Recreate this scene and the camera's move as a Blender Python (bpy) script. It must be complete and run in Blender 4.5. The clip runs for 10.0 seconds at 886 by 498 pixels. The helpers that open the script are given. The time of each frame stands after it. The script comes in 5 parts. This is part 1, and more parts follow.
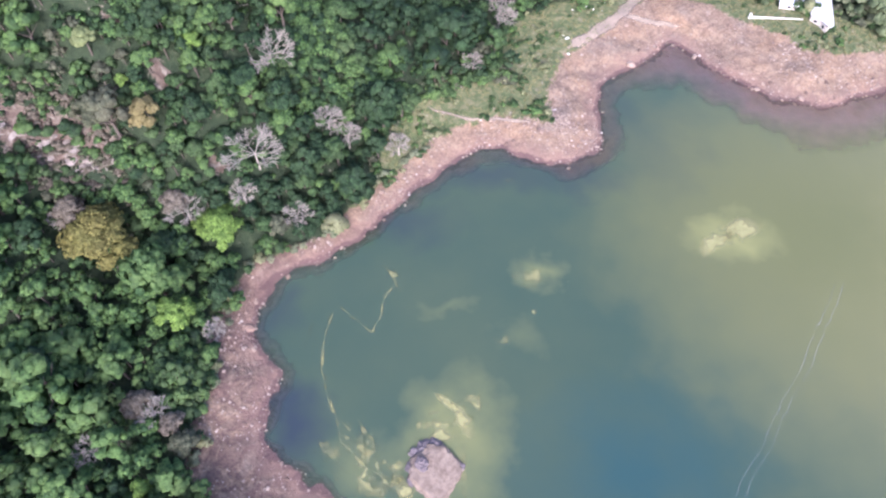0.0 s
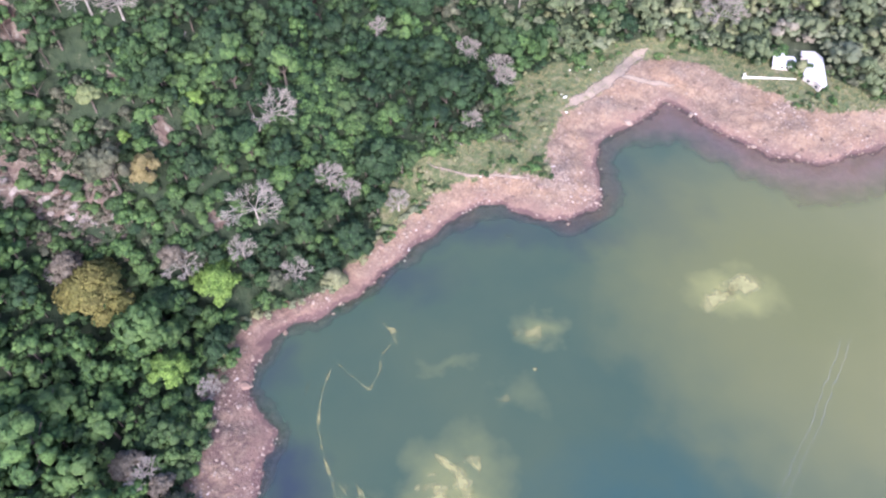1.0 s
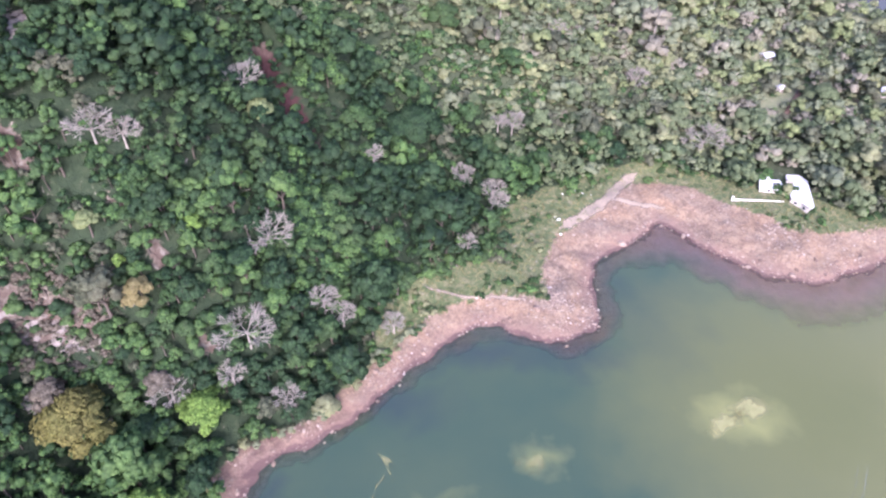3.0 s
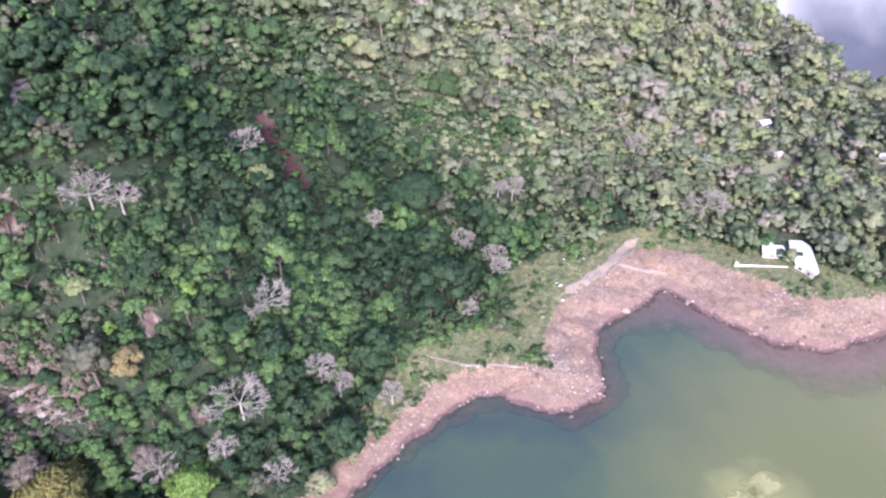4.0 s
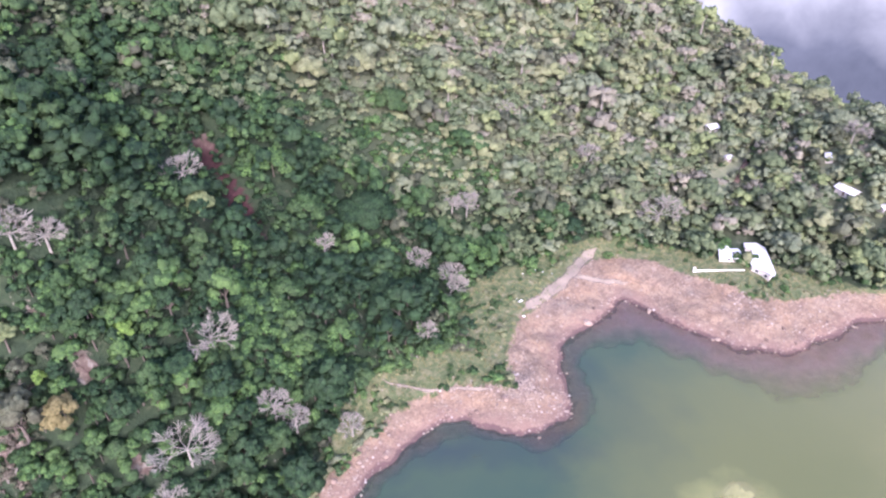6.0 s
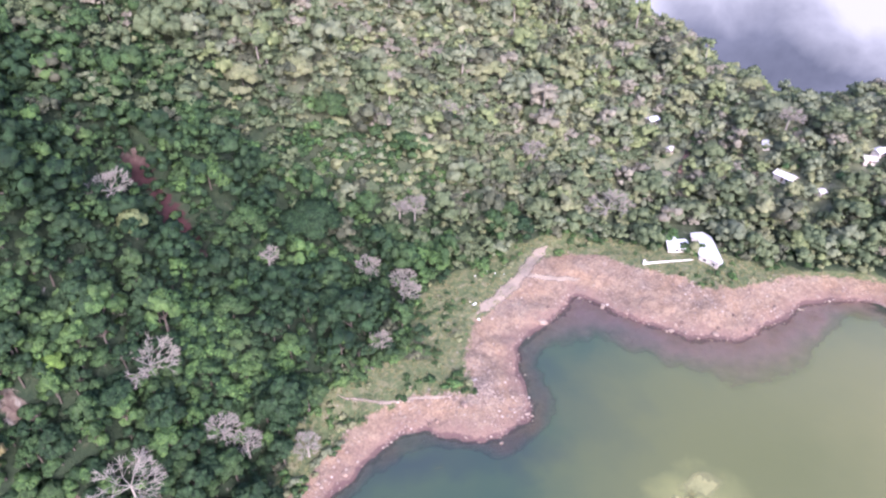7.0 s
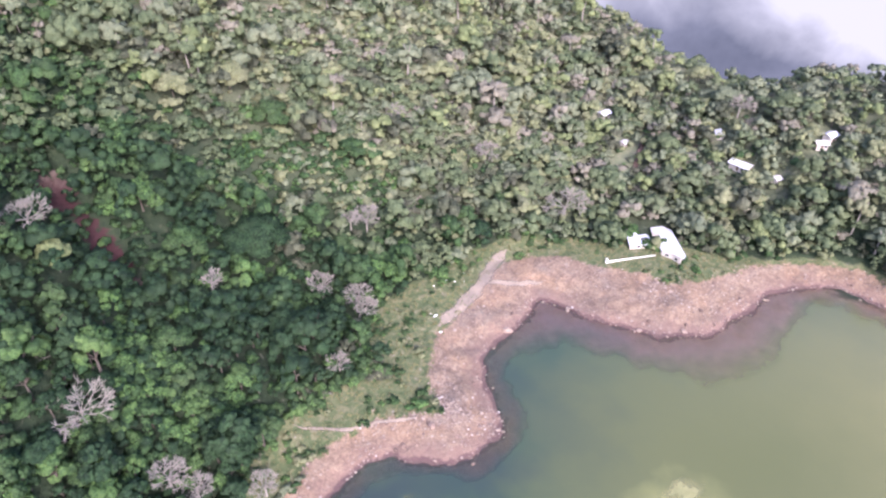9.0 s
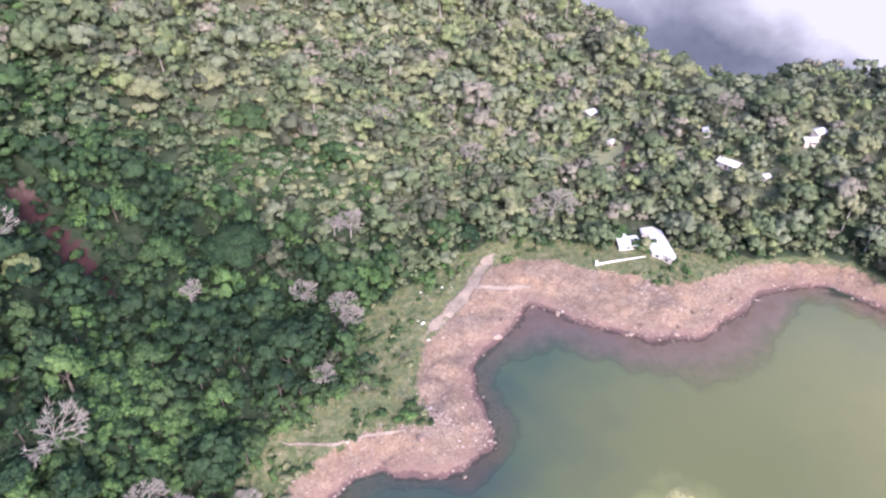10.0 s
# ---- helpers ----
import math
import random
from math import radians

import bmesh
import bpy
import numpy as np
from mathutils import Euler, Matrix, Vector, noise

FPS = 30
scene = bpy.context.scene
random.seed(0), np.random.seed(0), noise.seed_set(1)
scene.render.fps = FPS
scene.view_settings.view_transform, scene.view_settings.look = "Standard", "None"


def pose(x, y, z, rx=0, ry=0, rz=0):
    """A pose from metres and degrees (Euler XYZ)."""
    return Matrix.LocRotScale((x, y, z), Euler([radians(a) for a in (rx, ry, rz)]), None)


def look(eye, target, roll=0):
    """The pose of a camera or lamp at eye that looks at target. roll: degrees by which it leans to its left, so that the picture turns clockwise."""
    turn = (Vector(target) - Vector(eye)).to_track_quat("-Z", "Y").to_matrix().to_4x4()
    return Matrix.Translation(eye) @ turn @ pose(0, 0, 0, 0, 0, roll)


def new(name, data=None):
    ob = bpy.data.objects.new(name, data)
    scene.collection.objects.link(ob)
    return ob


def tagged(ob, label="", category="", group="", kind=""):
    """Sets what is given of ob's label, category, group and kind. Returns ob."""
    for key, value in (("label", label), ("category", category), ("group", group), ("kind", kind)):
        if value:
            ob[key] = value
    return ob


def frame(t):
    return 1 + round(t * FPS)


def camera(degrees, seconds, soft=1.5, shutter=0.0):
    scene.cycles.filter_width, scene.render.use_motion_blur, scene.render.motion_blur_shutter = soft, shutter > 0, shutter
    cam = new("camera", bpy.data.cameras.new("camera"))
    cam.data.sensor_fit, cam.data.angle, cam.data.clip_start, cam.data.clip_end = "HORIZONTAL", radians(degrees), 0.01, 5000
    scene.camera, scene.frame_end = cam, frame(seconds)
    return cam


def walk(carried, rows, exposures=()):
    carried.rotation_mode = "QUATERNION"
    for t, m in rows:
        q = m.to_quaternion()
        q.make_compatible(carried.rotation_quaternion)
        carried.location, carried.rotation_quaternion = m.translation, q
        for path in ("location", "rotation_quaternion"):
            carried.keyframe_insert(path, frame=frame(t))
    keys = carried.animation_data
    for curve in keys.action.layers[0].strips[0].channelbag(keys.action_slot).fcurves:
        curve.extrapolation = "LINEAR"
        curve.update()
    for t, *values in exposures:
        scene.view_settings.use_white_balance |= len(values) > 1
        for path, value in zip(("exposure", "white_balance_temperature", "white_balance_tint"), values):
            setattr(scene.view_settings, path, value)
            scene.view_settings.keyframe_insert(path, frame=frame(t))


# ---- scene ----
# The camera: a drone over a lake, sinking slowly ahead while it tilts up and then turns right.
cam = camera(66.8, 10.0, soft=2.25)
PATH = [
    (0, (0.00, 0.00, 160.00), (-0.00, 52.15, 74.68), 0.02),
    (0.5, (-0.04, 0.40, 159.53), (-0.04, 55.39, 76.01), 0.03),
    (1, (0.16, 0.51, 158.77), (0.12, 59.65, 78.13), 0.03),
    (1.5, (0.50, 0.73, 158.10), (0.41, 63.58, 80.32), -0.12),
    (2, (0.38, 1.05, 157.63), (0.57, 67.39, 82.81), -0.05),
    (2.2, (0.34, 1.22, 157.47), (0.60, 68.83, 83.79), 0.06),
    (3.3, (-0.05, 3.15, 157.13), (0.67, 76.77, 89.46), 0.12),
    (3.5, (0.02, 3.76, 156.63), (0.72, 77.98, 89.62), 0.12),
    (4, (0.12, 5.19, 155.51), (0.76, 83.98, 93.93), 0.10),
    (4.5, (0.33, 6.24, 154.43), (0.84, 87.11, 95.60), 0.01),
    (5, (0.39, 7.93, 153.60), (0.94, 88.78, 94.75), 0.02),
    (5.5, (0.66, 9.84, 153.05), (3.13, 89.92, 93.20), -0.09),
    (6, (0.88, 12.15, 152.64), (7.97, 91.86, 92.66), 0.04),
    (6.2, (0.97, 13.08, 152.40), (9.83, 92.78, 92.66), 0.18),
    (7.3, (1.32, 18.50, 149.81), (17.09, 97.05, 89.97), -0.00),
    (7.5, (1.44, 19.59, 149.37), (17.66, 98.06, 89.54), -0.12),
    (8, (1.77, 22.36, 148.26), (19.82, 100.44, 88.45), -0.15),
    (8.5, (2.25, 24.67, 147.11), (21.89, 102.47, 87.44), -0.19),
    (9, (2.88, 27.35, 146.27), (24.10, 104.70, 86.55), -0.25),
    (9.5, (3.48, 30.04, 145.45), (26.20, 106.91, 85.66), -0.29),
    (10, (3.98, 32.68, 144.58), (27.28, 109.35, 84.77), -0.33),
]
walk(cam, [(t, look(eye, target, roll)) for t, eye, target, roll in PATH], exposures=[(0.0, 2.30, 5680, 30), (1.5, 2.32, 5650, 31), (4.0, 2.34, 5600, 36), (7.5, 2.28, 5700, 35), (10.0, 2.22, 5800, 33)])

# ---------------------------------------------------------------- light
SUN_ELEVATION, SUN_TURN = radians(36), radians(176)
world = bpy.data.worlds.new("hazy_sky")
scene.world = world
world.use_nodes = True
wn = world.node_tree.nodes
sky = wn.new("ShaderNodeTexSky")
sky.sky_type, sky.sun_disc = "NISHITA", False
sky.sun_elevation, sky.sun_rotation = SUN_ELEVATION, SUN_TURN
sky.dust_density, sky.air_density = 3.0, 1.0
wn["Background"].inputs[1].default_value = 0.15
world.node_tree.links.new(sky.outputs[0], wn["Background"].inputs[0])
sun = new("sun", bpy.data.lights.new("sun", "SUN"))
sun.data.energy, sun.data.angle, sun.data.color = 1.5, radians(24), (1.0, 0.95, 0.88)
sun.matrix_world = look((math.sin(SUN_TURN) * math.cos(SUN_ELEVATION) * 900, math.cos(SUN_TURN) * math.cos(SUN_ELEVATION) * 900, math.sin(SUN_ELEVATION) * 900), (0, 0, 0))


# ---------------------------------------------------------------- the lie of the land
# LAND BEGIN
def vnoise(x, y, size, seed=0):
    """Smooth value noise, -1 to 1, with lumps of the given size."""
    x, y = np.asarray(x, float) / size + seed * 17.31, np.asarray(y, float) / size - seed * 9.73
    i, j = np.floor(x), np.floor(y)
    u, v = x - i, y - j
    u, v = u * u * (3 - 2 * u), v * v * (3 - 2 * v)

    def corner(a, b):
        h = np.sin(a * 127.1 + b * 311.7 + seed * 74.7) * 43758.5453
        return (h - np.floor(h)) * 2 - 1

    return (corner(i, j) * (1 - u) + corner(i + 1, j) * u) * (1 - v) + (corner(i, j + 1) * (1 - u) + corner(i + 1, j + 1) * u) * v


# The water's edge, seen part first, then the far side behind the camera.
SHORE = [
    (-31.1, 35.3), (-40.5, 41.7), (-43.2, 49.9), (-39.8, 61.4), (-47.7, 69.0), (-49.6, 73.8), (-48.6, 77.9), (-46.5, 84.6),
    (-42.2, 89.5), (-34.9, 93.4), (-27.5, 98.0), (-21.5, 103.6), (-15.3, 109.4), (-10.6, 115.4), (-2.4, 122.7), (7.9, 131.4),
    (16.6, 132.9), (26.8, 130.3), (36.9, 127.7), (45.0, 131.4), (49.7, 137.0), (49.6, 145.1), (52.1, 161.1), (67.6, 171.1),
    (78.6, 179.8), (88.3, 170.3), (100.8, 159.1), (110.4, 153.6), (120.8, 151.6), (134.5, 154.6), (146.4, 159.3), (158.1, 163.0),
    (172.0, 160.8), (180.1, 154.6), (184.8, 143.6), (215, 100), (300, 20), (240, -160), (0, -220), (-70, -80), (-34, -10), (-20, 12), (-22, 28),
]
# Number of the shore point, width of the bare rim, distance from the water to the trees.
RIM = [(0, 22, 22), (2, 13, 13), (3, 16, 16), (5, 9, 9.5), (8, 7, 7), (10, 7.5, 7.5), (12, 7.5, 9), (14, 9, 20), (16, 11, 27), (18, 15, 36), (20, 19, 38),
       (22, 15, 36), (24, 20, 30), (26, 25, 53), (28, 21, 54), (30, 14, 32), (31, 10, 13), (34, 10, 12), (42, 22, 25)]


def rounded(points, n=7):
    p = np.array(points, float)
    out = []
    for i in range(len(p)):
        a, b, c, d = p[i - 1], p[i], p[(i + 1) % len(p)], p[(i + 2) % len(p)]
        for k in range(n):
            t = k / n
            out.append(0.5 * (2 * b + (c - a) * t + (2 * a - 5 * b + 4 * c - d) * t * t + (3 * b - a - 3 * c + d) * t**3))
    return np.array(out)


EDGE_N = 7
EDGE = rounded(SHORE, EDGE_N)


def shore(x, y):
    """Distance from the water's edge (negative on the lake), and the widths of rim and clearing there."""
    x, y = np.ravel(np.asarray(x, float)), np.ravel(np.asarray(y, float))
    rag = np.interp(x, [-30, -10], [1.5, 1.0])
    x2, y2 = x + rag * (1.1 * vnoise(x, y, 5, 3) + 0.6 * vnoise(x, y, 2.3, 4)), y + rag * (1.1 * vnoise(x, y, 5, 5) + 0.6 * vnoise(x, y, 2.3, 6))
    best, near, inside = np.full(len(x), 1e9), np.zeros(len(x)), np.zeros(len(x), bool)
    ends = np.roll(EDGE, -1, 0)
    for n, (a, b) in enumerate(zip(EDGE, ends)):
        ab = b - a
        t = np.clip(((x2 - a[0]) * ab[0] + (y2 - a[1]) * ab[1]) / (ab @ ab + 1e-9), 0, 1)
        far = np.hypot(x2 - a[0] - t * ab[0], y2 - a[1] - t * ab[1])
        closer = far < best
        best, near = np.where(closer, far, best), np.where(closer, n / EDGE_N, near)
        crosses = (a[1] > y2) != (b[1] > y2)
        inside ^= crosses & (x2 < a[0] + (y2 - a[1]) / (ab[1] + 1e-12) * ab[0])
    stops = [r[0] for r in RIM]
    return np.where(inside, -best, best), np.interp(near, stops, [r[1] for r in RIM]), np.interp(near, stops, [r[2] for r in RIM])


# Local rises and hollows on the slope: place, height, radius.
KNOLLS = [(-90, 152, 24, 24), (8, 199, -13, 26), (168, 207, 5, 22), (-68, 113, 10, 14), (-102, 112, -16, 18), (-46, 108, 6, 12), (-12, 212, -5, 25), (-46, 190, -9, 7), (-54, 202, -5, 7), (-32, 172, -5, 10), (-58, 204, -4, 9), (-25, 150, 4, 14)]


def crest_at(x, y):
    """How far off, from the lake's middle, the crest lies in that direction."""
    bearing = np.degrees(np.arctan2(x, y - 20))
    return np.interp(bearing, [-180, -60, -20, 12, 18, 24, 28.5, 31.3, 33.6, 36, 38.3, 42, 45, 48, 50, 65, 120, 180], [420, 420, 430, 430, 400, 364, 349, 337, 324, 312, 304, 297, 307, 298, 294, 300, 420, 420])


def ground(x, y, parts=None):
    """Height of the land; parts: the answer of shore() for the same places."""
    x, y = np.ravel(np.asarray(x, float)), np.ravel(np.asarray(y, float))
    d, rim, clear = parts if parts is not None else shore(x, y)
    xc, yc = np.clip(x, -220, 250), np.clip(y, 10, 365)
    u, v = xc / 100, (yc - 150) / 100
    hill = 6.19 - 40.99 * u + 46.51 * v + 13.18 * u * u + 1.26 * u * v - 20.11 * v * v + 3.32 * u**3 - 0.16 * u * u * v - 5.88 * u * v * v + 10.38 * v**3
    for kx, ky, h, r in KNOLLS:
        hill = hill + h * np.exp(-((x - kx) ** 2 + (y - ky) ** 2) / (2 * r * r))
    hill = hill + 3.6 * vnoise(x, y, 34, 1) + 1.6 * vnoise(x, y, 13, 2)
    up = np.clip(d, 0, None)
    z = np.minimum(up, 12) * 0.22 + (1 - np.exp(-np.clip(d - 8, 0, None) / 22)) * np.maximum(hill, 3)
    # beyond the crest the land falls away
    crest = crest_at(x, y)
    past = np.clip(np.hypot(x, y - 20) - crest, 0, None)
    z = z - 0.95 * past * np.clip(past / 8, 0, 1) * (1200 / (past + 1200))
    z = z + np.clip(d, 0, 4) / 4 * np.clip(1 - (d - rim) / 6, 0, 1) * (0.75 * vnoise(x, y, 6.5, 8) + 0.35 * vnoise(x, y, 2.4, 9))
    shelf = np.interp(x, [-60, -20, 10, 45, 60, 80, 110, 140, 153, 162, 182], [1.2, 1.5, 3, 4, 5, 12, 17, 12, 6, 3, 1.5]) * (1 + 0.3 * vnoise(x, y, 9, 15))
    out = np.clip(-d, 0, None)
    bed = np.maximum(-0.12 - 0.045 * np.minimum(out, shelf) - 0.13 * np.clip(out - shelf, 0, None), -3.5) + 0.10 * vnoise(x, y, 4, 7) + 0.10 * vnoise(x, y, 11, 16) * np.clip(out / 4, 0, 1)
    ex, ey = x + 1.8 * vnoise(x, y, 5, 10), y + 1.8 * vnoise(x, y, 5, 11)
    isle = np.hypot((ex + 2.2) / 6.6, (ey - 37.5) / 7.2)
    bed = np.maximum(bed, 0.25 - 1.2 * isle**2 + 0.3 * vnoise(x, y, 2.6, 12))
    shoal = np.hypot((ex - 3) / 9, (ey - 47) / 13)
    bed = np.maximum(bed, -0.55 - 1.1 * shoal**2 + 0.2 * vnoise(x, y, 2.2, 14))
    return np.where(d > 0, z, bed)
# LAND END


# ---------------------------------------------------------------- materials
def material(name, roughness=0.9):
    m = bpy.data.materials.new(name)
    m.use_nodes = True
    n = m.node_tree.nodes
    n["Principled BSDF"].inputs["Roughness"].default_value = roughness
    n["Principled BSDF"].inputs["Specular IOR Level"].default_value = 0.25
    return m, n, m.node_tree.links, n["Principled BSDF"]


def noise_node(n, l, coord, scale, detail=4.0, rough=0.6, distortion=0.0):
    t = n.new("ShaderNodeTexNoise")
    t.inputs["Scale"].default_value, t.inputs["Detail"].default_value = scale, detail
    t.inputs["Roughness"].default_value, t.inputs["Distortion"].default_value = rough, distortion
    l.new(coord, t.inputs["Vector"])
    return t.outputs["Fac"]


def ramp(n, l, value, stops):
    r = n.new("ShaderNodeValToRGB")
    e = r.color_ramp.elements
    while len(e) < len(stops):
        e.new(0.5)
    for k, (p, c) in zip(e, stops):
        k.position, k.color = p, (*c, 1) if len(c) == 3 else c
    l.new(value, r.inputs[0])
    return r.outputs[0]


def mixed(n, l, fac, a, b, blend="MIX"):
    x = n.new("ShaderNodeMix")
    x.data_type, x.blend_type = "RGBA", blend
    for socket, v in ((x.inputs[0], fac), (x.inputs[6], a), (x.inputs[7], b)):
        if isinstance(v, (int, float)):
            socket.default_value = v
        elif isinstance(v, tuple):
            socket.default_value = (*v, 1)
        else:
            l.new(v, socket)
    return x.outputs[2]


def maths(n, l, op, a, b=0.0, clamp=False):
    x = n.new("ShaderNodeMath")
    x.operation, x.use_clamp = op, clamp
    for socket, v in zip(x.inputs, (a, b)):
        if isinstance(v, (int, float)):
            socket.default_value = v
        else:
            l.new(v, socket)
    return x.outputs[0]


def bumped(n, l, bsdf, height, strength, distance):
    b = n.new("ShaderNodeBump")
    b.inputs["Strength"].default_value, b.inputs["Distance"].default_value = strength, distance
    l.new(height, b.inputs["Height"])
    l.new(b.outputs[0], bsdf.inputs["Normal"])


def position(n):
    return n.new("ShaderNodeNewGeometry").outputs["Position"]


def foliage(name, dark, light, warm, gap_tone=0.42):
    """Leaves: three tones, mixed by the spot on the hillside and from clump to clump, with painted shade in the leaf
    gaps.
    """
    m, n, l, b = material(name, 0.7)
    p = position(n)
    wide, fine, speck = noise_node(n, l, p, 0.07, 3), noise_node(n, l, p, 0.8, 3), noise_node(n, l, p, 2.6, 4, 0.75)
    island = n.new("ShaderNodeNewGeometry").outputs["Random Per Island"]
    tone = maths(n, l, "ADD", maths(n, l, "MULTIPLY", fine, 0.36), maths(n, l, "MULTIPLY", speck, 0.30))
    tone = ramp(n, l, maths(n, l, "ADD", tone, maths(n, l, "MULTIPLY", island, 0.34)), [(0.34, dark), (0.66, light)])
    # Shade in the small gaps between leaves, put into the colour as dark specks.
    gap_shade = ramp(n, l, noise_node(n, l, p, 1.7, 4, 0.75), [(0.38, (gap_tone, gap_tone, gap_tone)), (0.50, (1, 1, 1)), (0.66, (1.18, 1.18, 1.18))])
    tone = mixed(n, l, 1.0, tone, gap_shade, "MULTIPLY")
    l.new(mixed(n, l, ramp(n, l, wide, [(0.45, (0, 0, 0)), (0.7, (0.55, 0.55, 0.55))]), tone, warm), b.inputs["Base Color"])
    b.inputs["Specular IOR Level"].default_value = 0.2
    bumped(n, l, b, noise_node(n, l, p, 3.2, 4, 0.7), 0.7, 0.35)
    # leaves let some light through
    thin, mix = n.new("ShaderNodeBsdfTranslucent"), n.new("ShaderNodeMixShader")
    l.new(b.inputs["Base Color"].links[0].from_socket, thin.inputs[0])
    mix.inputs[0].default_value = 0.42
    l.new(b.outputs[0], mix.inputs[1])
    l.new(thin.outputs[0], mix.inputs[2])
    l.new(mix.outputs[0], n["Material Output"].inputs[0])
    return m


# Grey, olive, dry and pale kinds hold some distance haze in their colour.
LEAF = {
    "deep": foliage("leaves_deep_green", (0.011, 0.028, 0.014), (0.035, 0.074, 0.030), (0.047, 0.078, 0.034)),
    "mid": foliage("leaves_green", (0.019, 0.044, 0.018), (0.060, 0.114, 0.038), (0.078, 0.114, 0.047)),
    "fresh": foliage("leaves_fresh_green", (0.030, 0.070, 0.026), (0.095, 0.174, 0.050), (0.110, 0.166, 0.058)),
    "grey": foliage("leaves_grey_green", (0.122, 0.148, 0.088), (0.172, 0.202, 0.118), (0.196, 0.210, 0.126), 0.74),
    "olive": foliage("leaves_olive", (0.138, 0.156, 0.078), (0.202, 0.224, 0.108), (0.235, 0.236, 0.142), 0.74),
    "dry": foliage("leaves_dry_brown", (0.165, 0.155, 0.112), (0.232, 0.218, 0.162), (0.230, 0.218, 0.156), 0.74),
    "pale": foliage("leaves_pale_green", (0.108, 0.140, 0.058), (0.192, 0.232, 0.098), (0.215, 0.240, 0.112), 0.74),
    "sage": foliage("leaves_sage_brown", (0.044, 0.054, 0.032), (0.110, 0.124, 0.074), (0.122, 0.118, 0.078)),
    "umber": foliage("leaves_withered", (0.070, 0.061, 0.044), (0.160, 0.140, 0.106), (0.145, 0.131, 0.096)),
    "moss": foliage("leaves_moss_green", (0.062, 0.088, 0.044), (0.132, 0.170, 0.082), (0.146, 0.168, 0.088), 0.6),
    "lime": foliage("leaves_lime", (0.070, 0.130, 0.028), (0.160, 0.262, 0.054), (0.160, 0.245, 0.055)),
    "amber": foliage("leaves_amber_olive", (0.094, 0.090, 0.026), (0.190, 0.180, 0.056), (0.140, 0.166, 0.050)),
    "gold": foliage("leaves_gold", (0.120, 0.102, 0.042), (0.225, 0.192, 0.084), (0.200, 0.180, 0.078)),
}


def bark_material(name, dark, light):
    m, n, l, b = material(name, 0.9)
    p = position(n)
    l.new(ramp(n, l, noise_node(n, l, p, 2.5, 5), [(0.3, dark), (0.7, light)]), b.inputs["Base Color"])
    bumped(n, l, b, noise_node(n, l, p, 9, 3), 0.5, 0.05)
    return m


BARK = bark_material("bark_brown", (0.045, 0.037, 0.03), (0.11, 0.092, 0.074))
PALE_BARK = bark_material("bark_bleached", (0.135, 0.125, 0.103), (0.272, 0.253, 0.213))

# the ground: pink rock rim, grass and scrub, leaf litter, bare red earth
GROUND, n, l, b = material("ground_rock_grass_litter", 0.95)
p = position(n)
a1 = n.new("ShaderNodeAttribute")
a1.attribute_name = "rim"
a2 = n.new("ShaderNodeAttribute")
a2.attribute_name = "trees"
a3 = n.new("ShaderNodeAttribute")
a3.attribute_name = "wet"
a4 = n.new("ShaderNodeAttribute")
a4.attribute_name = "bare"
wide, midn, fine = noise_node(n, l, p, 0.09, 4), noise_node(n, l, p, 0.45, 6, 0.65, 0.6), noise_node(n, l, p, 2.2, 5, 0.7)
rock = ramp(n, l, midn, [(0.30, (0.080, 0.054, 0.038)), (0.42, (0.146, 0.107, 0.075)), (0.56, (0.198, 0.153, 0.109)), (0.72, (0.197, 0.167, 0.126))])
rock = mixed(n, l, ramp(n, l, fine, [(0.45, (0, 0, 0)), (0.8, (0.5, 0.5, 0.5))]), rock, (0.251, 0.211, 0.155))
rock = mixed(n, l, ramp(n, l, wide, [(0.52, (0, 0, 0)), (0.66, (0.75, 0.75, 0.75))]), rock, (0.161, 0.140, 0.114))
reach = n.new("ShaderNodeAttribute")
reach.attribute_name = "reach"
along = n.new("ShaderNodeCombineXYZ")
l.new(maths(n, l, "ADD", maths(n, l, "MULTIPLY", reach.outputs["Fac"], 0.75), maths(n, l, "MULTIPLY", wide, 5.0)), along.inputs[0])
bands = noise_node(n, l, along.outputs[0], 1.0, 3, 0.6)
rock = mixed(n, l, ramp(n, l, bands, [(0.42, (0.55, 0.55, 0.55)), (0.62, (0, 0, 0))]), rock, mixed(n, l, midn, (0.116, 0.081, 0.061), (0.202, 0.151, 0.113)))
rock = mixed(n, l, ramp(n, l, noise_node(n, l, p, 0.05, 3, 0.6, 0.8), [(0.45, (0, 0, 0)), (0.62, (0.6, 0.6, 0.6))]), rock, mixed(n, l, midn, (0.150, 0.097, 0.059), (0.255, 0.182, 0.115)))
rock = mixed(n, l, ramp(n, l, noise_node(n, l, p, 0.22, 5, 0.7, 0.5), [(0.53, (0, 0, 0)), (0.66, (0.6, 0.6, 0.6))]), rock, (0.076, 0.054, 0.046))
cracks = n.new("ShaderNodeTexVoronoi")
cracks.feature = "DISTANCE_TO_EDGE"
cracks.inputs["Scale"].default_value = 0.19
shift = n.new("ShaderNodeVectorMath")
shift.operation = "MULTIPLY_ADD"
stir = n.new("ShaderNodeTexNoise")
stir.inputs["Scale"].default_value, stir.inputs["Detail"].default_value = 0.35, 4
l.new(p, stir.inputs["Vector"])
l.new(stir.outputs["Color"], shift.inputs[0])
shift.inputs[1].default_value = (5, 5, 0)
l.new(p, shift.inputs[2])
l.new(shift.outputs[0], cracks.inputs["Vector"])
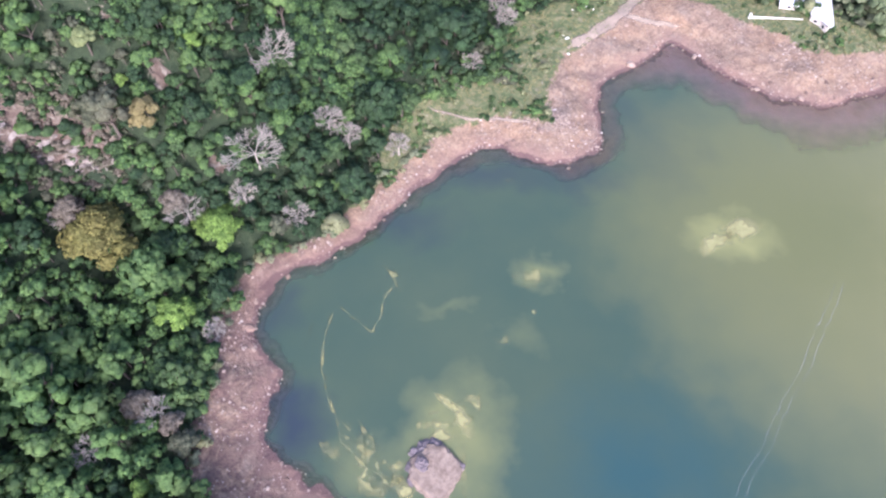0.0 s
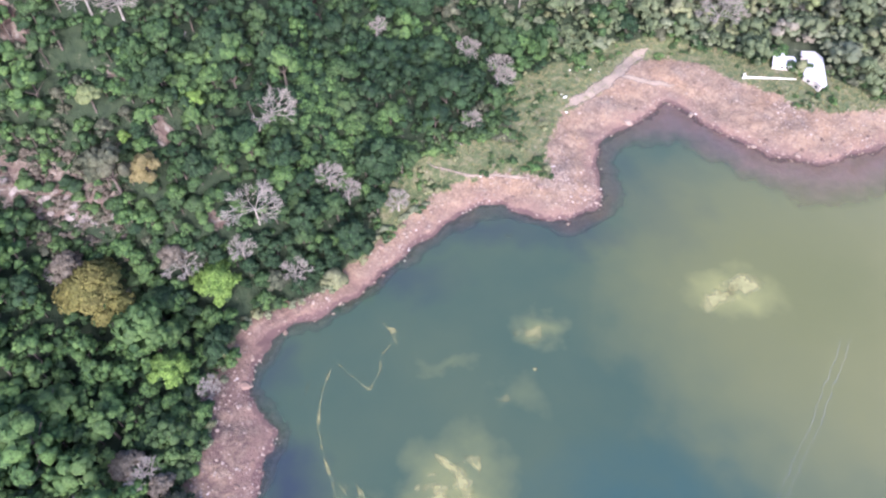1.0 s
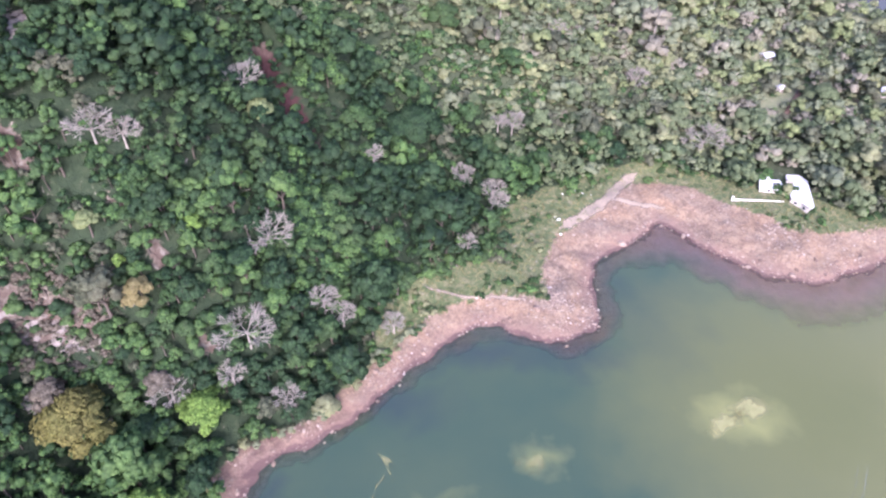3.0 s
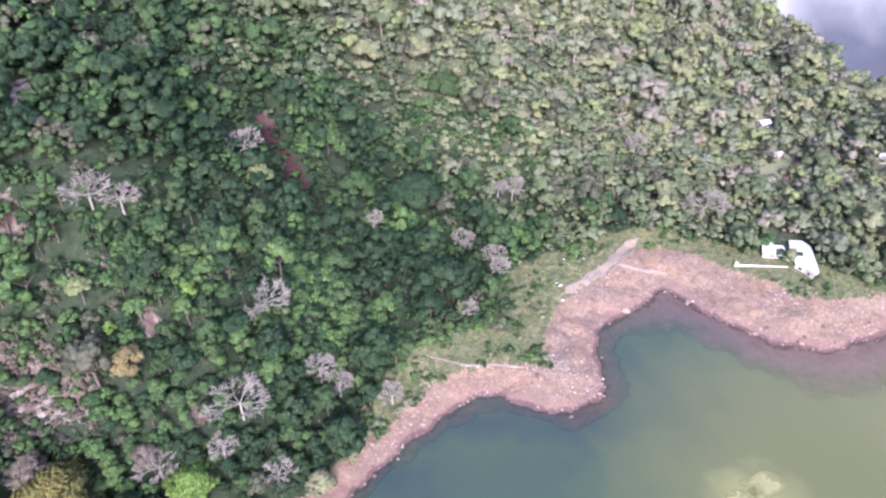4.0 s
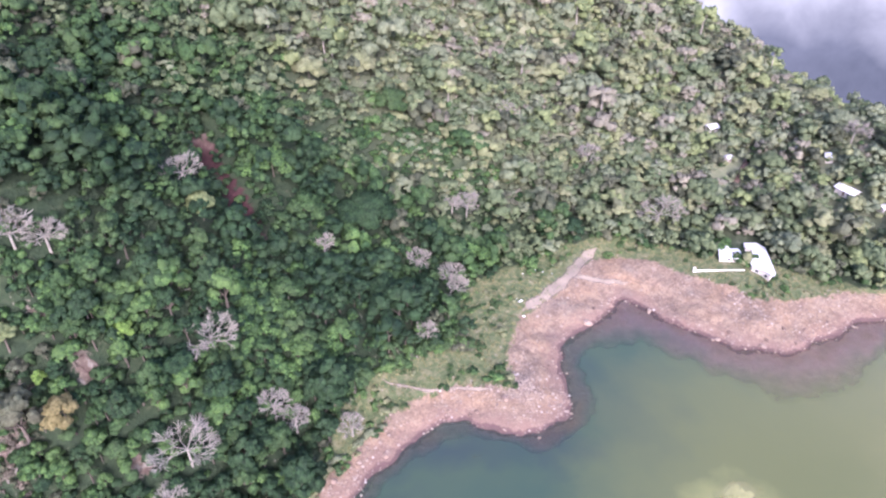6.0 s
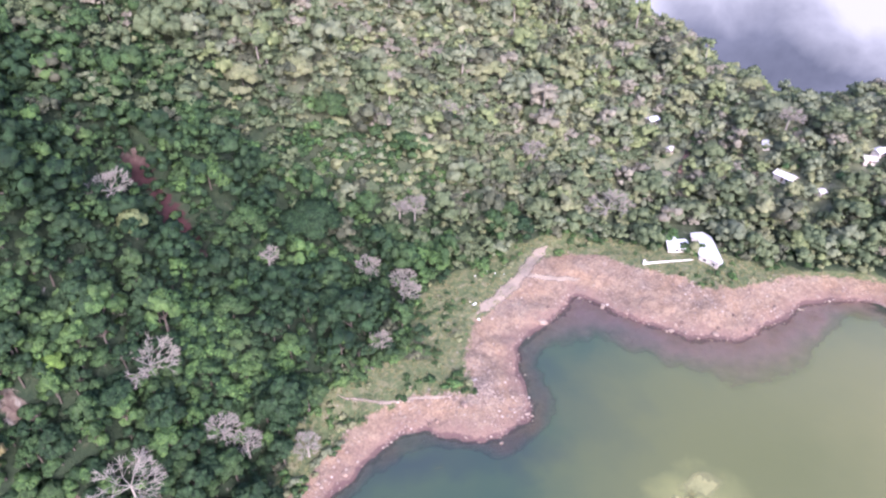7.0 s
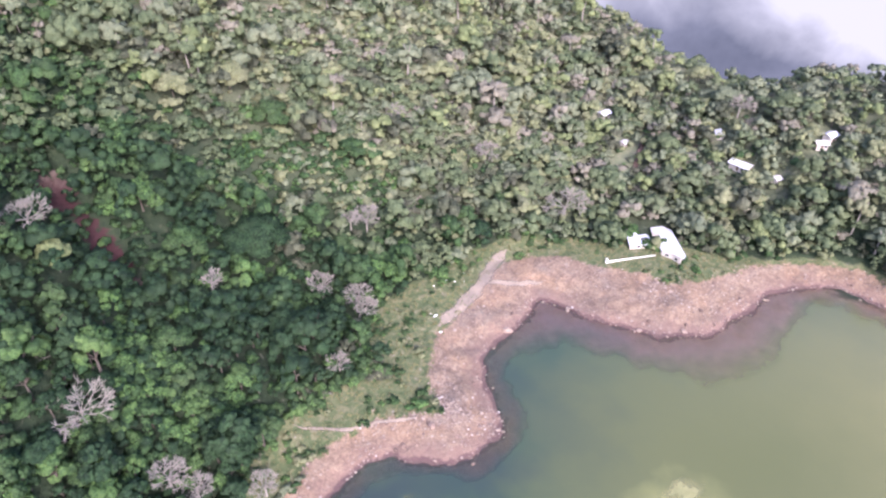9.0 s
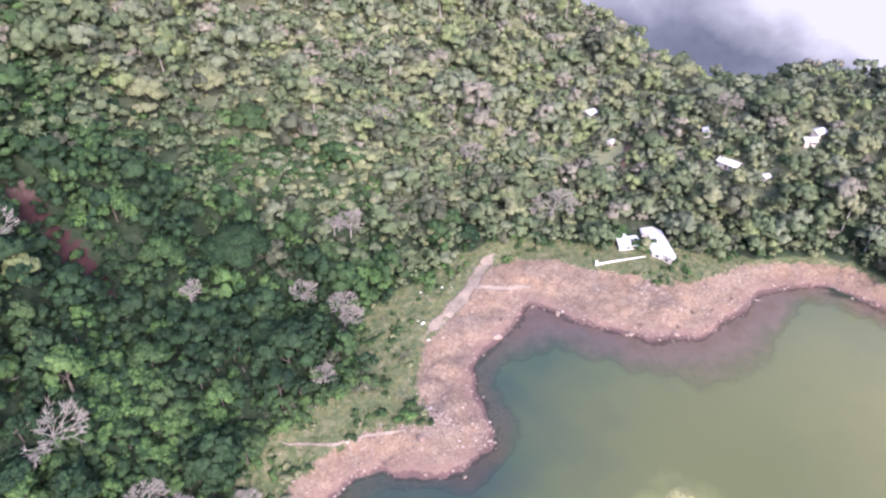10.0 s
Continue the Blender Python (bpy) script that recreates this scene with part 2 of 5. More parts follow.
rock = mixed(n, l, ramp(n, l, cracks.outputs["Distance"], [(0.0, (0.42, 0.42, 0.42)), (0.07, (0, 0, 0))]), rock, (0.092, 0.066, 0.054))
soil = n.new("ShaderNodeAttribute")
soil.attribute_name = "soil"
dirt = maths(n, l, "MULTIPLY", soil.outputs["Fac"], ramp(n, l, noise_node(n, l, p, 0.28, 6, 0.7, 0.8), [(0.40, (0, 0, 0)), (0.56, (0.9, 0.9, 0.9))]))
rock = mixed(n, l, dirt, rock, mixed(n, l, fine, (0.050, 0.032, 0.028), (0.120, 0.082, 0.070)))
speck = ramp(n, l, noise_node(n, l, p, 1.5, 5, 0.8), [(0.34, (0.66, 0.64, 0.63)), (0.5, (1, 1, 1)), (0.68, (1.18, 1.17, 1.15))])
rock = mixed(n, l, 1.0, mixed(n, l, 1.0, rock, speck, "MULTIPLY"), (0.95, 0.915, 0.875), "MULTIPLY")
low = maths(n, l, "ADD", maths(n, l, "MULTIPLY", reach.outputs["Fac"], 0.10), maths(n, l, "MULTIPLY", maths(n, l, "SUBTRACT", midn, 0.5), 1.3))
rock = mixed(n, l, ramp(n, l, low, [(0.12, (0.7, 0.7, 0.7)), (0.62, (0, 0, 0))]), rock, mixed(n, l, fine, (0.100, 0.062, 0.050), (0.190, 0.126, 0.096)))
grass = ramp(n, l, midn, [(0.32, (0.036, 0.056, 0.021)), (0.5, (0.074, 0.090, 0.038)), (0.70, (0.158, 0.138, 0.082))])
# Leaf litter, with the shade between the trees put into its near-black colour.
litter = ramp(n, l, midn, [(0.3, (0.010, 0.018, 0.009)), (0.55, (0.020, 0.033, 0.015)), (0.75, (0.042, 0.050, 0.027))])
# Drier litter up the slope, its colour also paled for the haze.
arid_haze = n.new("ShaderNodeAttribute")
arid_haze.attribute_name = "arid_haze"
litter = mixed(n, l, arid_haze.outputs["Fac"], litter, ramp(n, l, midn, [(0.3, (0.120, 0.138, 0.074)), (0.5, (0.160, 0.172, 0.098)), (0.7, (0.205, 0.196, 0.134))]))
earth = ramp(n, l, midn, [(0.36, (0.052, 0.035, 0.027)), (0.50, (0.082, 0.062, 0.048)), (0.60, (0.118, 0.102, 0.080)), (0.78, (0.24, 0.220, 0.190))])


def edged(attribute, amount=0.5):
    v = maths(n, l, "ADD", attribute.outputs["Fac"], maths(n, l, "MULTIPLY", maths(n, l, "SUBTRACT", midn, 0.5), amount * 2.5))
    return ramp(n, l, v, [(0.42, (0, 0, 0)), (0.58, (1, 1, 1))])


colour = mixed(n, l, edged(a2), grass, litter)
colour = mixed(n, l, edged(a1), colour, rock)
# Red clay of the gully, its colour also darkened to paint the gully's shade.
shaded_clay = n.new("ShaderNodeAttribute")
shaded_clay.attribute_name = "shaded_clay"
earth = mixed(n, l, shaded_clay.outputs["Fac"], earth, mixed(n, l, midn, (0.022, 0.009, 0.010), (0.050, 0.021, 0.021)))
colour = mixed(n, l, edged(a4, 1.1), colour, earth)
bed = n.new("ShaderNodeAttribute")
bed.attribute_name = "bed"
colour = mixed(n, l, bed.outputs["Fac"], colour, mixed(n, l, midn, (0.235, 0.150, 0.160), (0.320, 0.222, 0.226)))
colour = mixed(n, l, edged(a3, 0.55), colour, mixed(n, l, midn, (0.056, 0.034, 0.032), (0.112, 0.070, 0.058)))
l.new(colour, b.inputs["Base Color"])
bumped(n, l, b, maths(n, l, "ADD", fine, maths(n, l, "MULTIPLY", midn, 2.0)), 0.7, 0.5)

# lake water: murky, clearer over the shelf along the shore, clouded with yellow-green algae
WATER, n, l, b = material("lake_water_murky", 0.12)
p = position(n)
deep = n.new("ShaderNodeAttribute")
deep.attribute_name = "deep"
warp = n.new("ShaderNodeVectorMath")
warp.operation = "MULTIPLY_ADD"
t = n.new("ShaderNodeTexNoise")
t.inputs["Scale"].default_value, t.inputs["Detail"].default_value = 0.09, 5
l.new(p, t.inputs["Vector"])
l.new(t.outputs["Color"], warp.inputs[0])
warp.inputs[1].default_value = (22, 22, 0)
l.new(p, warp.inputs[2])
spot = warp.outputs[0]


def patch_round(x, y, rx, ry, core):
    """1 at the middle of a patch (algae cloud, water tone, painted dark reflection), 0 at its uneven edge."""
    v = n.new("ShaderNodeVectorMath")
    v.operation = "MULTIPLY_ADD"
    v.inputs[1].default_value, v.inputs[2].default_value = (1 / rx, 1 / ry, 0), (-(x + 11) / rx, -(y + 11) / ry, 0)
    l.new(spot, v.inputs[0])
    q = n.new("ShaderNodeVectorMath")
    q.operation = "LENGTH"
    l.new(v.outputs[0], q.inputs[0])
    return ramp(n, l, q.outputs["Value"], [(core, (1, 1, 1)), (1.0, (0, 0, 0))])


base = ramp(n, l, noise_node(n, l, p, 0.022, 4, 0.5), [(0.35, (0.027, 0.047, 0.031)), (0.65, (0.037, 0.055, 0.032))])
base = mixed(n, l, patch_round(150, 95, 110, 90, 0.2), base, (0.117, 0.115, 0.048))
base = mixed(n, l, patch_round(104, 106, 72, 55, 0.1), base, (0.073, 0.081, 0.032))
base = mixed(n, l, patch_round(46, 36, 36, 30, 0.05), base, (0.017, 0.043, 0.040))
# Dark patches along the near shore: the wooded slope's reflection painted into the water.
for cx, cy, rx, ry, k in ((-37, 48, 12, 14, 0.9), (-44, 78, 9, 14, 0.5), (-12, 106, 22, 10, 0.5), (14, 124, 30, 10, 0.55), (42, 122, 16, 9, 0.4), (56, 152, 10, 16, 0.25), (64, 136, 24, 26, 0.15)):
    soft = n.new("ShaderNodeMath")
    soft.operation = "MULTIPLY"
    l.new(patch_round(cx, cy, rx, ry, 0.1), soft.inputs[0])
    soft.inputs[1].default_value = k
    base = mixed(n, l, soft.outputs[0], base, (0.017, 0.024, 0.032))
for cx, cy, rx, ry, k in ((82, 102, 17, 9, 0.75), (25, 90, 10, 7, 0.45), (3, 45, 17, 19, 0.62), (-18, 40, 11, 9, 0.3), (20, 72, 10, 6, 0.16), (2, 79, 8, 3, 0.2)):
    soft = n.new("ShaderNodeMath")
    soft.operation = "MULTIPLY"
    l.new(patch_round(cx, cy, rx, ry, 0.1), soft.inputs[0])
    soft.inputs[1].default_value = k
    base = mixed(n, l, soft.outputs[0], base, (0.145, 0.152, 0.058))
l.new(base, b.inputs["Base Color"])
b.inputs["IOR"].default_value, b.inputs["Specular IOR Level"].default_value = 1.33, 0.5
bumped(n, l, b, noise_node(n, l, p, 1.1, 3), 0.06, 0.1)
clear = n.new("ShaderNodeBsdfTransparent")
clear.inputs[0].default_value = (0.88, 0.80, 0.83, 1)
blend = n.new("ShaderNodeMixShader")
l.new(maths(n, l, "ADD", deep.outputs["Fac"], maths(n, l, "MULTIPLY", maths(n, l, "SUBTRACT", noise_node(n, l, p, 0.25, 4), 0.5), 0.28), True), blend.inputs[0])
l.new(clear.outputs[0], blend.inputs[1])
l.new(b.outputs[0], blend.inputs[2])
l.new(blend.outputs[0], n["Material Output"].inputs[0])


# ---------------------------------------------------------------- mesh helpers
def mesh_from(name, verts, faces, materials, index=None, smooth=False):
    """A mesh from arrays; all faces have the same number of corners."""
    me = bpy.data.meshes.new(name)
    verts, faces = np.asarray(verts, np.float32), np.asarray(faces, np.int32)
    k = faces.shape[1]
    me.vertices.add(len(verts))
    me.vertices.foreach_set("co", verts.ravel())
    me.loops.add(faces.size)
    me.loops.foreach_set("vertex_index", faces.ravel())
    me.polygons.add(len(faces))
    me.polygons.foreach_set("loop_start", np.arange(0, faces.size, k, dtype=np.int32))
    for m in materials:
        me.materials.append(m)
    if index is not None:
        me.polygons.foreach_set("material_index", np.asarray(index, np.int32))
    me.polygons.foreach_set("use_smooth", np.full(len(faces), smooth))
    me.update(calc_edges=True)
    return me


def part(name, me, parent, label=""):
    ob = new(name, me)
    ob.parent = parent
    return tagged(ob, label) if label else ob


def empty(name, m):
    ob = new(name)
    ob.empty_display_size = 0.5
    ob.matrix_world = m
    return ob


# ---------------------------------------------------------------- ground and water
def axis(lo, hi, step, reach):
    core = np.arange(lo, hi + step / 2, step)
    grow = np.cumsum(step * 1.25 ** np.arange(1, 60))
    grow = grow[grow < reach]
    return np.concatenate([lo - grow[::-1], core, hi + grow])


def grid(xs, ys):
    X, Y = np.meshgrid(xs, ys)
    i = np.arange((len(ys) - 1) * len(xs)).reshape(len(ys) - 1, len(xs))[:, :-1].ravel()
    return X.ravel(), Y.ravel(), np.stack([i, i + 1, i + 1 + len(xs), i + len(xs)], 1)


def attribute(me, name, values):
    me.attributes.new(name, "FLOAT", "POINT").data.foreach_set("value", np.asarray(values, np.float32))


# Bare patches on the slope: place, radii, turn in degrees.
BARE = [(-84, 120, 3, 1.4, 6), (-80, 133, 3, 1.1, -20), (-101, 112.6, 18, 4.6, 2), (-104, 160, 4, 9, 20), (147, 244, 1.2, 8, -38), (163, 232, 4, 2, 0), (186, 191, 6, 1.5, -20), (108, 229, 5, 2, 20), (-57, 204.5, 4.4, 5.5, 30), (-46, 191.5, 3.2, 13, 35), (-71, 126, 3.6, 2.2, -30), (-103, 137, 6, 3, -25), (-60, 112, 3, 2, 0)]


def bare(x, y):
    out = np.zeros(len(x))
    for bx, by, rx, ry, turn in BARE:
        c, s = math.cos(radians(turn)), math.sin(radians(turn))
        u, v = ((x - bx) * c + (y - by) * s) / rx, (-(x - bx) * s + (y - by) * c) / ry
        out = np.maximum(out, np.clip(1.5 - np.hypot(u, v), 0, 1))
    return out


X, Y, quads = grid(axis(-185, 235, 1.3, 3500), axis(15, 375, 1.3, 3500))
D = shore(X, Y)
Z = ground(X, Y, D)
me = mesh_from("ground", np.stack([X, Y, Z], 1), quads, [GROUND], smooth=True)
attribute(me, "rim", np.clip(0.5 + (D[1] - D[0]) / 5, 0, 1))
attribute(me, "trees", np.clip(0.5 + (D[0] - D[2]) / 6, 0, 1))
isle = np.hypot(X + 2, Y - 42) < 22
attribute(me, "wet", np.maximum(np.clip(0.9 - np.abs(D[0] - 0.1) / np.where(X < -20, 3.4, 2.8), 0, 1), isle * np.clip(0.85 - np.abs(Z) * 3, 0, 1)))
attribute(me, "bed", np.clip((-Z - 0.1) * 3, 0, 1))
attribute(me, "reach", D[0])
attribute(me, "soil", np.clip((-22 - X) / 14, 0, 1))
attribute(me, "bare", bare(X, Y))
attribute(me, "shaded_clay", np.clip(2.0 - np.hypot(X + 49, Y - 196) / 11, 0, 1))
attribute(me, "arid_haze", np.clip((X * 0.3 + Y - 228) / 75 + 0.2 * vnoise(X, Y, 22, 60), 0, 1))
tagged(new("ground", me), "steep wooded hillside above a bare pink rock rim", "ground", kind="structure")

wx, wy, wq = grid(axis(-75, 200, 1.5, 260), axis(-30, 195, 1.5, 240))
wd = shore(wx, wy)[0]
wq = wq[(wd[wq] < 3).any(1)]
used = np.unique(wq)
renum = np.zeros(len(wx), int)
renum[used] = np.arange(len(used))
me = mesh_from("water", np.stack([wx, wy, np.zeros(len(wx))], 1)[used], renum[wq], [WATER], smooth=True)
depth = -ground(wx, wy)[used]
attribute(me, "deep", np.clip(np.interp(wx[used], [-30, -10, 50, 75], [0.62, 0.58, 0.50, 0.30]) + (depth - 0.1) * np.interp(wx[used], [50, 75], [1.0, 0.6]), 0, 1.4))
tagged(new("water", me), "calm murky green lake with drifting yellow algae", "water", kind="structure")


# ---------------------------------------------------------------- trees
rng = np.random.default_rng(7)


def blob(radius, seed, fine=1, rough=0.28):
    """A small uneven lump of leaves."""
    bm = bmesh.new()
    bmesh.ops.create_icosphere(bm, subdivisions=fine, radius=radius)
    r = np.random.default_rng(seed)
    for v in bm.verts:
        v.co *= r.uniform(0.96 - rough, 0.96 + rough)
        v.co.z *= 0.85
    bm.verts.index_update()
    out = np.array([v.co for v in bm.verts]), np.array([[v.index for v in f.verts] for f in bm.faces])
    bm.free()
    return out


def crown_arrays(seed, lumps, sprays, height, spread, size=0.42, sides=4, under=0.5):
    """Leaf lumps in an uneven dome, beset with small pointed sprays of leaves: places, triangles, and the way in which each spot faces; the foot is at the origin."""
    r = np.random.default_rng(seed)
    V, T, N, n = [], [], [], 0
    middles, sizes = [], []
    flat = min(height / spread * 0.62, 1.15)
    off = r.uniform(-0.15, 0.15, 2) * spread
    for k in range(lumps):
        a, q = k * 2.4 + r.uniform(-0.5, 0.5), math.sqrt((k + 0.2) / lumps) * r.uniform(0.8, 1.12)
        middles.append((math.cos(a) * q * spread * 0.74 + off[0], math.sin(a) * q * spread * 0.74 + off[1], height * (0.24 + 0.52 * (1 - q * q) + r.uniform(-0.12, 0.16))))
        sizes.append(spread * r.uniform(0.22, 0.46) * (1.2 if lumps < 7 else 0.92))
        v, f = blob(sizes[-1] * 0.84, seed * 31 + k, 1, 0.2)
        f = f[v[f].mean(1)[:, 2] > -under * sizes[-1]]
        V.append(v * (1, 1, flat) + middles[-1])
        N.append(v / np.linalg.norm(v, axis=1)[:, None])
        T.append(f + n)
        n += len(v)
    middles, sizes = np.array(middles), np.array(sizes)
    pick = r.choice(lumps, sprays, p=sizes**2 / (sizes**2).sum())
    way = r.normal(size=(sprays, 3))
    way[:, 2] = np.abs(way[:, 2]) - 0.25
    way /= np.linalg.norm(way, axis=1)[:, None]
    at = middles[pick] + way * sizes[pick][:, None] * r.uniform(0.76, 0.98, sprays)[:, None] * (1, 1, flat)
    point = way + r.normal(0, 0.30, (sprays, 3))
    point /= np.linalg.norm(point, axis=1)[:, None]
    across = np.cross(point, r.normal(size=(sprays, 3)))
    across /= np.linalg.norm(across, axis=1)[:, None]
    along = np.cross(point, across)
    s = size * r.uniform(0.55, 1.3, sprays)[:, None]
    ring = [at + point * s * r.uniform(0.45, 0.85, (sprays, 1))]
    face = [point]
    for k in range(sides):
        a = 2 * np.pi * (k + r.uniform(-0.3, 0.3, (sprays, 1))) / sides
        out = across * np.cos(a) + along * np.sin(a)
        ring.append(at + out * s * r.uniform(0.75, 1.25, (sprays, 1)) - point * s * 0.3)
        face.append(point * 0.45 + out * 0.8)
    k = np.arange(sprays)[:, None] * (sides + 1) + n
    V.append(np.stack(ring, 1).reshape(-1, 3))
    N.append(np.stack(face, 1).reshape(-1, 3))
    T += [k + (0, 1 + i, 1 + (i + 1) % sides) for i in range(sides)]
    V, N = np.concatenate(V), np.concatenate(N)
    whole = V - (off[0], off[1], height * 0.25)
    whole /= np.linalg.norm(whole, axis=1)[:, None] + 1e-6
    N = N * 0.8 + whole * 0.45
    N /= np.linalg.norm(N, axis=1)[:, None] + 1e-6
    T = np.concatenate(T)
    front = np.cross(V[T[:, 1]] - V[T[:, 0]], V[T[:, 2]] - V[T[:, 0]])
    turned = (front * N[T].mean(1)).sum(1) < 0
    T[turned] = T[turned][:, ::-1]
    return V, T, N


def facing(me, normals):
    """Leaves take the light as the lump does on which they sit."""
    me.polygons.foreach_set("use_smooth", np.full(len(me.polygons), True))
    me.normals_split_custom_set_from_vertices(np.asarray(normals, np.float32))
    return me


def limb_arrays(segments, sides=5):
    """Tapered limbs: each from a point and radius to a point and radius."""
    V, T, n = [], [], 0
    for a, ra, b, rb in segments:
        a, b = np.array(a, float), np.array(b, float)
        w = (b - a) / (np.linalg.norm(b - a) + 1e-9)
        u = np.cross(w, (0.3, 0.9, 0.2))
        u /= np.linalg.norm(u)
        v = np.cross(w, u)
        ang = np.arange(sides) * 2 * np.pi / sides
        ring = np.cos(ang)[:, None] * u + np.sin(ang)[:, None] * v
        V += [a + ring * ra, b + ring * rb]
        i = np.arange(sides)
        j = (i + 1) % sides
        T += [np.stack([i, j, j + sides], 1) + n, np.stack([i, j + sides, i + sides], 1) + n]
        n += 2 * sides
    return np.concatenate(V), np.concatenate(T)


def trunk_segments(seed, stem, spread, branches=5):
    r = np.random.default_rng(seed)
    lean = r.uniform(-0.25, 0.25, 2)
    mid = (lean[0], lean[1], stem * 0.55)
    top = (lean[0] * 1.6, lean[1] * 1.6, stem)
    seg = [((0, 0, -0.8), 0.30, mid, 0.22), (mid, 0.22, top, 0.17)]
    for k in range(branches):
        a = k * 2 * math.pi / branches + r.uniform(-0.4, 0.4)
        q = r.uniform(0.45, 0.7) * spread
        seg.append((top, 0.12, (top[0] + math.cos(a) * q, top[1] + math.sin(a) * q, stem + r.uniform(1.0, 2.2)), 0.04))
    return seg


def bare_segments(seed, height, spread):
    """A leafless tree: its stem, and for each limb the limb with its twigs in three orders."""
    r = np.random.default_rng(seed)
    fork = np.array((0.1, 0.1, height * 0.62))
    stem = [((0, 0, -0.8), 0.34, fork, 0.24)]
    limbs = []
    for k in range(7):
        a = (k + r.uniform(-0.3, 0.3)) * 2 * math.pi / 6
        w = np.array((math.cos(a), math.sin(a), r.uniform(0.25, 0.8) if k < 6 else 2.5))
        w /= np.linalg.norm(w)
        length = spread * 0.42
        q = fork + w * length * r.uniform(0.65, 1.15)
        seg, tips, rad = [(fork, 0.15, q, 0.09)], [(q, w)], 0.10
        for order in range(3):
            grown, length, rad = [], length * 0.78, rad * 0.62
            for p0, way in tips:
                for _ in range(4):
                    side = r.normal(size=3)
                    side[2] = side[2] * 0.5 + 0.12
                    w2 = way + side * 0.62
                    w2 /= np.linalg.norm(w2)
                    q = p0 + w2 * length * r.uniform(0.65, 1.15)
                    seg.append((p0, max(rad, 0.065), q, max(rad * 0.6, 0.05)))
                    grown.append((q, w2))
            tips = grown
        limbs.append(seg)
    return stem, limbs


# ---- the forest. Wooded where the clearing ends; thinner on the bare patches.
CLEARINGS = [(124, 195, 13), (66, 203, 5), (70, 210, 4), (149, 245, 3.0), (146, 242, 3.2), (143, 239, 3.4), (140, 235, 3.6), (138, 231, 3.4), (-57, 204.5, 4.8), (-52.5, 200, 4.2), (-50, 196, 4), (-47, 192.5, 4), (-44, 188.5, 4), (-41, 185, 3.4)]
KINDS = ["deep", "mid", "grey", "olive", "dry", "fresh", "pale", "sage", "umber", "moss"]
LEAVES = [LEAF[k] for k in KINDS]

# Trees of their own look: kind, place, height of crown foot, crown height, crown spread.
SPECIAL = [
    ("umber", -70.0, 50.0, 3, 5, 4.5),
    ("umber", -62.0, 45.5, 3, 4, 3.4),
    ("umber", -68.6, 100.8, 5, 6, 4.2),
    ("umber", -93.0, 95.5, 6, 7, 4.6),
    ("sage", -59.0, 42.0, 3, 4, 3.6),
    ("sage", -44.5, 100.5, 3, 4, 3.6),
    ("lime", -63.2, 133.0, 3, 4, 3.2),
    ("gold", -72.5, 114.9, 5.5, 6.5, 4.8),
    ("pale", -52.4, 174.0, 4, 7, 4.6),
    ("amber", -87.1, 90.3, 6, 9, 9.8),
    ("lime", -59.0, 96.8, 5, 6, 7.0),
    ("lime", -66.1, 72.1, 6, 6.5, 5.6),
    ("olive", 124.7, 190.7, 0.6, 4, 2.6),
    ("pale", -85.8, 126.2, 3, 5, 3.6),
    ("deep", -9.9, 204.0, 6, 10, 12),
    ("lime", -79.2, 121.9, 2, 3, 1.8),
    ("lime", -65.1, 31.4, 3, 4, 2.5),
    ("olive", -30.0, 102.0, 3, 5, 4.0),
    ("olive", -9.8, 256.7, 4, 8, 7.5),
    ("olive", -26.6, 245.1, 4, 8, 7),
    ("pale", 160.6, 185.0, 3, 6, 5.5),
    ("mid", -27.4, 194.0, 4, 8, 7),
    ("mid", 17.1, 207.7, 4, 7, 6),
    ("pale", 48.6, 261.5, 3, 5, 4.5),
    ("olive", 94.2, 256.0, 4, 6, 5),
    ("moss", 152.2, 235.2, 4, 7, 7),
    ("pale", 171.0, 286.1, 3, 5, 4.5),
    ("mid", 2.9, 247.7, 4, 8, 7),
    ("olive", 159.9, 274.0, 4, 4.5, 5.5),
    ("pale", 124.9, 249.3, 3, 4, 4),
    ("olive", 184.7, 267.5, 4, 5, 5.5),
    ("moss", 198.3, 227.4, 4, 5, 6),
    ("olive", 207.9, 213.2, 4, 4, 5),
    ("pale", 186.7, 189.7, 4, 4, 4.5),
    ("olive", 121.3, 277.6, 4, 5, 5.5),
    ("moss", 86.8, 266.5, 4, 6, 6),
    ("olive", 68.9, 287.9, 4, 6, 6),
    ("grey", 22.6, 280.8, 4, 6, 6.5),
    ("mid", 27.7, 240.6, 4, 7, 6),
    ("olive", 88.3, 223.6, 4, 5, 5),
    ("moss", 194.6, 185.5, 4, 6, 6),
    ("grey", 183.5, 244.8, 5, 6, 7),
    ("deep", -24.7, 217.5, 4, 8, 7),
    ("fresh", -36.9, 204.1, 4, 8, 6.5),
    ("deep", 66.5, 209.9, 4, 6, 6),
    ("fresh", 31.6, 197.3, 4, 6, 5),
    ("mid", -30.3, 161.5, 4, 7, 6),
    ("fresh", -16.1, 153.3, 4, 7, 5.5),
    ("deep", -3.6, 174.9, 4, 7, 6.5),
]
